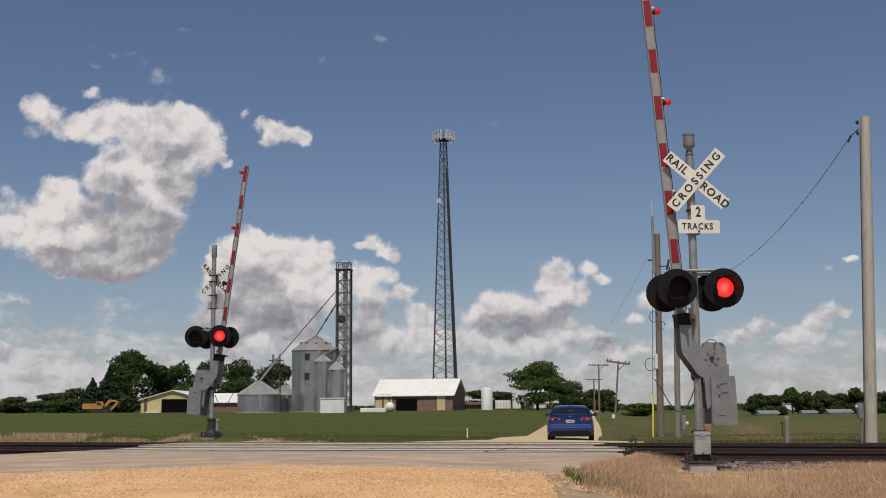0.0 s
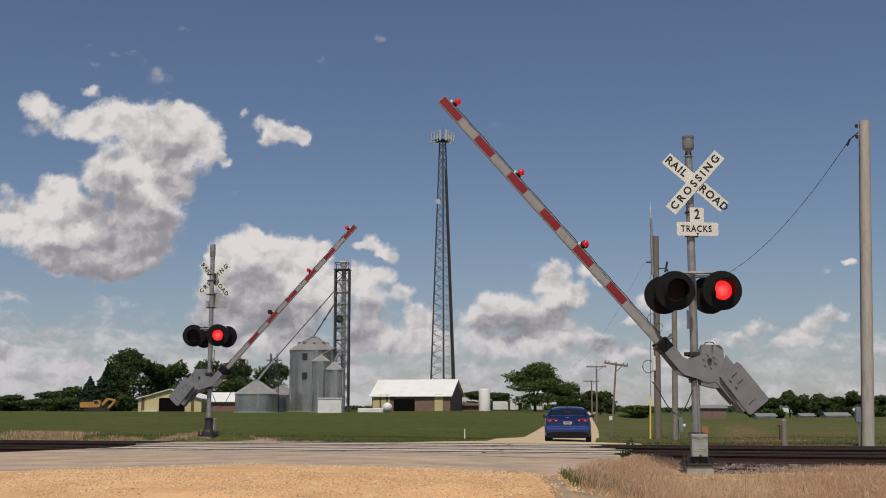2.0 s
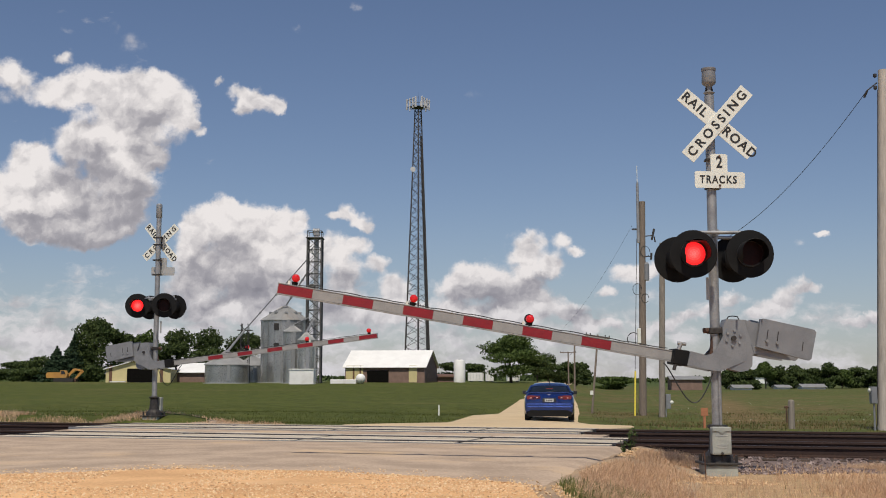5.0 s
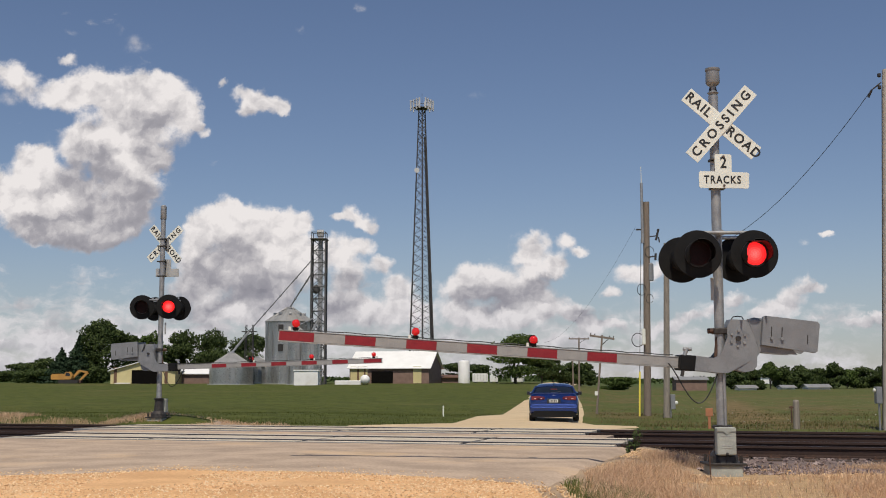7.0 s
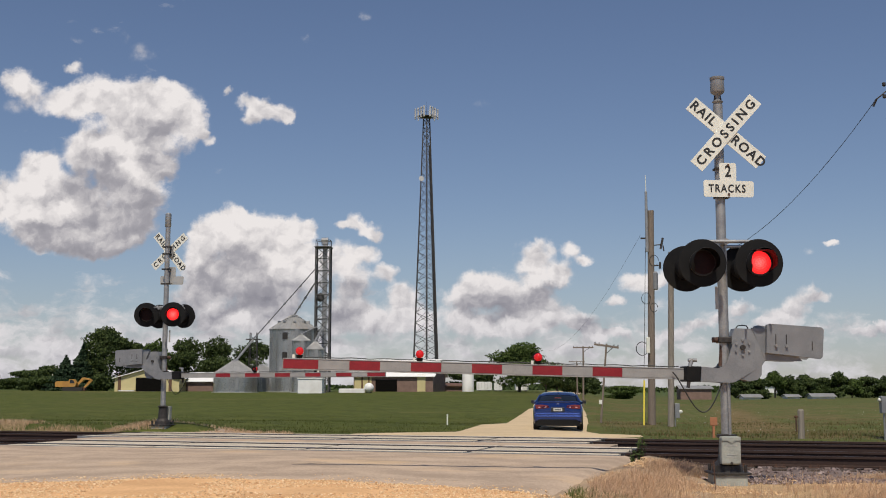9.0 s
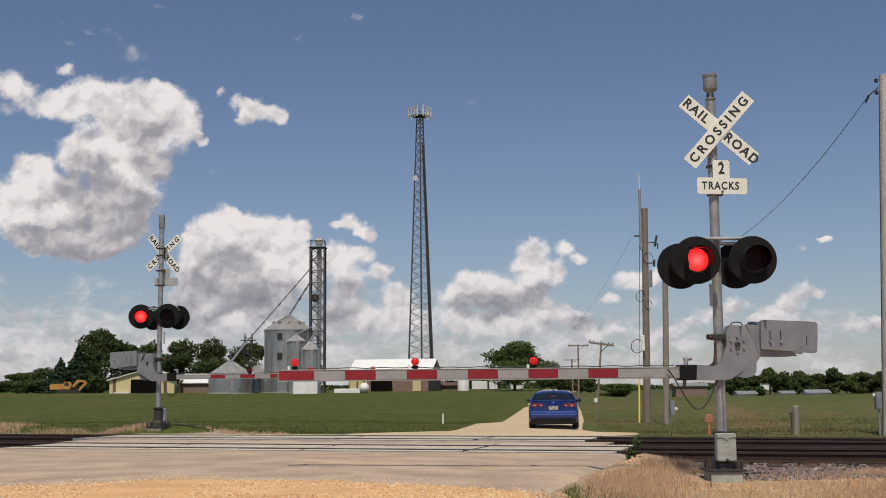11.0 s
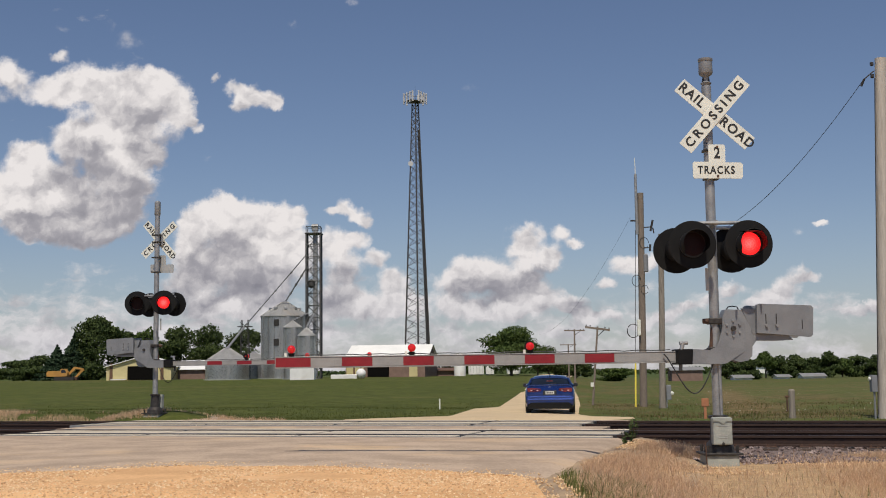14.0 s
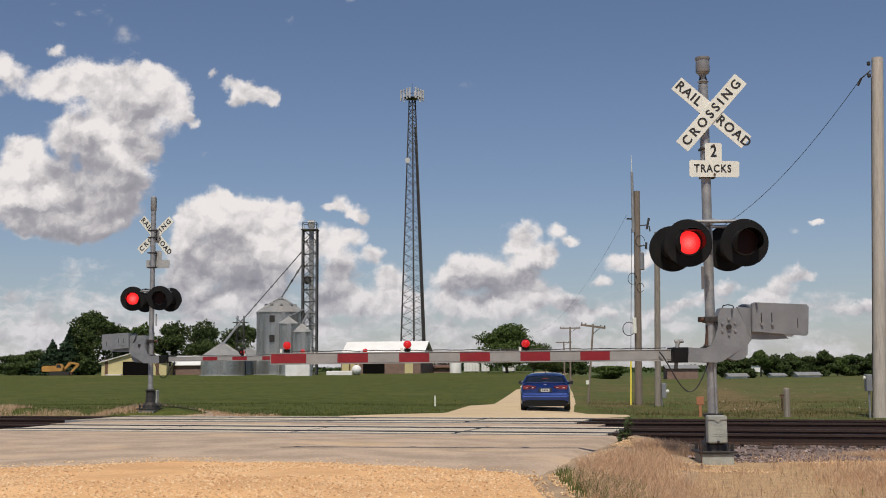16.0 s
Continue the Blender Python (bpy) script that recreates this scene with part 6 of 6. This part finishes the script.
# trees standing together along the far field
for x, y, h, w, mt, sd in ((57.5, 240, 4.4, 5.0, LEAVES, 27), (61.5, 243, 4.2, 5.4, LEAVES, 35), (69.6, 260, 5.8, 4.2, LEAVES_LIGHT, 21), (73.3, 262, 5.0, 5.2, LEAVES, 22), (77.0, 264, 5.2, 5.4, LEAVES, 23), (80.8, 262, 4.6, 5.0, LEAVES, 36), (84.0, 262, 5.8, 5.2, LEAVES, 24), (87.6, 264, 4.2, 5.0, LEAVES_LIGHT, 31), (92.0, 268, 4.9, 6, LEAVES, 25), (96.5, 266, 5.2, 6.2, LEAVES, 37), (102, 270, 5.3, 7, LEAVES, 26), (110, 270, 5.0, 8, LEAVES, 30), (25, 230, 4.4, 5, LEAVES, 28), (33, 240, 2.6, 7, LEAVES_LIGHT, 29)):
    build_tree(x, y, h, w, "leafy tree standing in the far field", sd, mt, 6000, 0.19, 0.05)
for x, y, w, h in ((76.5, 250, 4.6, 0.9), (70.5, 251, 2.6, 0.7), (58.0, 235, 3.4, 0.8)):
    gable("field_shed", "small grey shed roof among far trees", x, y, w, 4, land(x, y) + 0.1 + h * 0.4, land(x, y) + 0.1 + h, WHITE_WALL, BIN_ROOF, True)
b = gable("far_barn", "weathered grey barn beyond the field", 46.0, 230, 5.9, 4, 1.25, 1.75, BRICKISH, BIN_ROOF, True)

# woods along the horizon
rng = np.random.default_rng(40)
lobes = []
for i in range(330):
    a = radians(rng.uniform(-34, 34))
    dist = rng.uniform(430, 900)
    x, y = dist * math.sin(a), dist * math.cos(a)
    g = noise.noise(Vector((x * 0.012, 3, 0)))
    h = max(0.8, 2.4 + 3.2 * g) * dist / 600
    w = rng.uniform(8, 20)
    lobes.append((x, y, land(x, y) + h * 0.42, w, w, h * 0.58))
v, f = foliage(lobes, 42000, 0.8, rng)
tagged(arrays("far_woods", v, f, LEAVES), "dark band of woods along the horizon", "woods", kind="stuff")
b = gable("silo_barn", "distant grey barn on the horizon", 110, 420, 10, 6, 2.2, 3.2, WHITE_WALL, BIN_ROOF, True)

# ---- loose stones and grass ----


def blades(name, spots, hmin, hmax, width, material, label, category, seed, bend=0.5, heads=0.0):
    """Bent tapering blades of grass rooted at the given spots."""
    rng = np.random.default_rng(seed)
    p = np.array(spots)
    n = len(p)
    h = rng.uniform(hmin, hmax, n)[:, None]
    a = rng.uniform(0, 2 * math.pi, n)
    lean = rng.uniform(0.05, bend, n)[:, None]
    d = np.stack([np.cos(a), np.sin(a), np.zeros(n)], 1)
    b = rng.uniform(0, 2 * math.pi, n)
    s = np.stack([np.cos(b), np.sin(b), np.zeros(n)], 1) * width * rng.uniform(0.6, 1.5, n)[:, None]
    up = np.array([0, 0, 1.0])
    mid = p + up * h * 0.55 + d * h * lean * 0.35
    tip = p + up * h * (1 - 0.3 * lean) + d * h * lean
    k = np.where(rng.uniform(size=n) < heads, 1.6, 0.75)[:, None]
    v = np.stack([p - s, p + s, mid + s * k, mid - s * k, tip], 1).reshape(-1, 3)
    f = []
    for i in range(n):
        o = 5 * i
        f += [(o, o + 1, o + 2, o + 3), (o + 3, o + 2, o + 4)]
    return tagged(arrays(name, v, f, material), label, category, kind="stuff")


def scatter(n, x0, x1, y0, y1, seed, test):
    rng = np.random.default_rng(seed)
    out = []
    while len(out) < n:
        x, y = rng.uniform(x0, x1), rng.uniform(y0, y1)
        if test(x, y, rng.uniform()):
            out.append((x, y, (verge_height(x, y) if y < 19.5 else rough_land(x, y)) - 0.015))
    return out


def verge(x, y, r):
    v = x * NX + y * NY
    edge = free_edge(y) + 0.20 + max(0, y - 14) * 0.06 + 0.45 * noise.noise(Vector((y * 0.8, 0, 4)))
    if x < edge or v > 18.75:
        return False
    if 3.0 < x < 4.05 and 14.75 < y < 16.1:
        return False
    bare = noise.noise(Vector((x * 0.45, y * 0.6, 11)))
    thin = 0.04 if 15.0 < y and 3.6 < x < 5.7 else 1.0
    return r < max(0.10, 0.55 + 1.5 * bare) * thin


blades("dry_grass", scatter(90000, 1.2, 9.0, 9.5, 18.8, 50, verge), 0.04, 0.20, 0.0021, DRY, "tall dry tan grass on the near verge", "grass", 51, 1.25, 0.2)


def tuft(x, y, r):
    v = noise.noise(Vector((x * 0.9, y * 0.9, 21)))
    if x * NX + y * NY > 17.6 or 2.9 < x < 5.0 and 14.7 < y < 17.0:
        return False
    near_edge = free_edge(y) + 0.1 < x < free_edge(y) + 0.95 and 10.0 < y < 11.9
    return near_edge and r < 0.75 + v or v > 0.5 and x > free_edge(y) + 0.6 and r < 0.03


blades("green_grass", scatter(1500, 1.0, 9.0, 9.5, 17.6, 52, tuft), 0.05, 0.17, 0.004, GREEN_BLADE, "green weeds among the dry grass", "grass", 53, 0.9)


def field_west(x, y, r):
    return x < -0.6 + (y - 36) * 0.11 - max(0, 36 - y) * 0.55 and x * NX + y * NY > 28.3 and r < min(1, 34 / y) ** 2


blades("field_grass", scatter(26000, -30, 6, 29, 75, 54, field_west), 0.03, 0.12, 0.008, FIELD_BLADE, "short green grass of the field", "grass", 55, 0.6)


def field_east(x, y, r):
    return x > 5.3 + max(0, y - 43) * 0.11 - max(0, 34 - y) * 0.12 and x * NX + y * NY > 27.8 and r < min(1, 32 / y) ** 2


blades("verge_grass", scatter(20000, 4, 26, 26, 75, 56, field_east), 0.03, 0.14, 0.008, MIXED_BLADE, "rough mixed grass beside the lane and tracks", "grass", 57, 0.7)


def dry_far(x, y, r):
    v = x * NX + y * NY
    mound = ((x + 7.475) / 2.3) ** 2 + ((y - 30.4) / 1.5) ** 2 < 1 and v > 26.75
    return (mound or 27.3 < v < 29.3) and (x < -4.3 or x > 4.9) and noise.noise(Vector((x * 0.35, y * 0.35, 31))) > (-0.1 if x < 0 else 0.15)


blades("dry_grass", scatter(15000, -22, 14, 24, 36, 58, dry_far), 0.04, 0.19, 0.005, DRY, "dry tan grass behind the tracks", "grass", 59, 1.1, 0.3)


def rubble(name, n, x0, x1, y0, y1, seed, test, lo, hi, material, height, label, category):
    rng = np.random.default_rng(seed)
    oct_v = np.array([(1, 0, 0), (-1, 0, 0), (0, 1, 0), (0, -1, 0), (0, 0, 0.8), (0, 0, -0.8)], float)
    oct_f = np.array([(0, 2, 4), (2, 1, 4), (1, 3, 4), (3, 0, 4), (2, 0, 5), (1, 2, 5), (3, 1, 5), (0, 3, 5)])
    vs, fs, k = [], [], 0
    while k < n:
        x, y = rng.uniform(x0, x1), rng.uniform(y0, y1)
        if not test(x, y):
            continue
        s = rng.uniform(lo, hi) * rng.uniform(0.6, 1.4, 3)
        a = rng.uniform(0, 6.28)
        q = (oct_v * s * rng.uniform(0.75, 1.25, (6, 1))) @ np.array(Euler((rng.uniform(-0.6, 0.6), rng.uniform(-0.6, 0.6), a)).to_matrix())
        vs.append(q + np.array((x, y, height(x, y))))
        fs.append(oct_f + 6 * k)
        k += 1
    return tagged(arrays(name, np.concatenate(vs), np.concatenate(fs), material), label, category, kind="stuff")


def bed_height(x, y):
    v = x * NX + y * NY
    return float(np.interp(v, VS, ZS)) + 0.005


def on_bed(x, y):
    v, u = x * NX + y * NY, x * NY - y * NX
    return 18.3 < v < 27.6 and not CROSSING_U[0] - 0.1 < u < CROSSING_U[1] + 0.15


rubble("ballast_stones", 9000, -12, 12, 16.5, 31, 60, on_bed, 0.018, 0.042, STONE, bed_height, "loose grey and pinkish ballast stones", "stones")
rubble("ballast_stones", 2600, 3.3, 6.2, 15.6, 18.4, 61, lambda x, y: x * NX + y * NY < 18.6 and abs(x - 4.6) < 1.3 + 0.3 * noise.noise(Vector((x, y, 0))) and (abs(x - 3.53) > 0.3 or y > 15.9), 0.016, 0.04, STONE, lambda x, y: verge_height(x, y) + 0.01, "loose ballast stones beside the signal base", "stones")
rubble("gravel_chips", 17000, -6.0, 1.1, 8.6, 14.4, 62, lambda x, y: x < 0.95 and y < paved_from(x) + 0.25 * random.random() ** 2 * 4 and noise.noise(Vector((x * 0.8, y * 0.8, 41))) > -0.3, 0.005, 0.015, PEBBLE, lambda x, y: max(gravel_height(x, y, 0.5), apron_height(x, y, 0) + 0.010 if y > paved_from(x) + 0.3 else -9) + 0.002, "loose limestone chips on the gravel", "stones")
rubble("gravel_chips", 11000, 1.0, 9.0, 9.5, 18.6, 63, lambda x, y: x > free_edge(y) + 0.02 and (x < free_edge(y) + 1.2 or 14.2 < y < 16.8) and noise.noise(Vector((x * 0.6, y * 0.6, 43))) > -0.1 and not (3.2 < x < 3.9 and 15.2 < y < 16.0), 0.006, 0.018, PEBBLE, lambda x, y: verge_height(x, y) + 0.006, "pale limestone chips among the dry grass", "stones")

rubble("wild_flowers", 190, 6, 40, 34, 110, 64, lambda x, y: x > 7 + (y - 34) * 0.16 and noise.noise(Vector((x * 0.12, y * 0.06, 51))) > -0.05, 0.008, 0.022, SIGN_WHITE, lambda x, y: rough_land(x, y) + 0.12, "small white wild flowers scattered over the field", "flowers")

# leafy weed at the pavement's edge
weed = thing("weed_plant", "leafy dark green weed at the asphalt edge", "plant", pose(2.72, 18.0, land(2.72, 18.0)))
bm = bmesh.new()
for i in range(5):
    rod(bm, (0, 0, 0), (0.12 * math.cos(i * 1.3), 0.12 * math.sin(i * 1.3), 0.28 + 0.06 * i), 0.008, 0.004, 5)
part("stem", bm, LEAVES_DARK, weed)
v, f = foliage([(0.0, 0, 0.28, 0.10, 0.10, 0.14), (0.08, 0, 0.45, 0.08, 0.08, 0.12), (-0.06, 0, 0.12, 0.12, 0.12, 0.10)], 150, 0.035, np.random.default_rng(70), 0.45)
arrays("leaf_mass", v, f, LEAVES, weed)

# ---- what moves ----
NEAR_GATE = ((0.0, 85.5), (0.5, 77.2), (1.0, 66.4), (1.5, 57.0), (2.0, 48.4), (2.5, 40.5), (3.0, 33.0), (3.5, 26.1), (4.0, 19.6), (4.4, 14.9), (4.9, 10.2), (5.4, 7.2), (5.9, 5.4), (6.5, 4.4), (7.0, 3.8), (7.5, 3.2), (8.0, 2.5), (8.5, 1.9), (9.0, 1.3), (9.6, 0.7), (10.3, 0.2), (11.0, -0.1), (11.5, -0.2), (16.0, -0.2))
FAR_GATE = ((0.0, 82.0), (0.5, 74.0), (1.0, 63.4), (1.5, 54.0), (2.0, 45.4), (2.5, 37.6), (3.0, 30.2), (3.5, 23.3), (4.0, 16.8), (4.4, 12.0), (4.9, 7.4), (5.4, 4.6), (5.9, 3.0), (6.5, 2.0), (7.0, 1.4), (7.5, 1.0), (8.0, 0.6), (8.5, 0.3), (9.0, 0.1), (10.0, 0.0), (16.0, 0.0))


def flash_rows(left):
    """The added flaps imitate flashing: left lenses show first, each uncovered for half a beat."""
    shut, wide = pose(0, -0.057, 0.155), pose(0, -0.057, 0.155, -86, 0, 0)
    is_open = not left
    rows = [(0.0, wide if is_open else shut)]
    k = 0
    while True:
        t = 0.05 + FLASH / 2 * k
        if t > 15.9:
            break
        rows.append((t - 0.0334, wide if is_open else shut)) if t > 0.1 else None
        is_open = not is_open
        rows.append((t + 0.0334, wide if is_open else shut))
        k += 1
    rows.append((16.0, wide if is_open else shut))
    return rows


def motions():
    for (sig, arm, added_flaps, (px, pz, yaw)), table in ((NEAR, NEAR_GATE), (FAR, FAR_GATE)):
        walk(arm, [(t, pose(px, 0.03, pz, 0, a, yaw)) for t, a in table])
        # the lenses glow steadily; added flaps cover them in turn
        for flap, left in added_flaps:
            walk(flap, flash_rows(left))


motions()
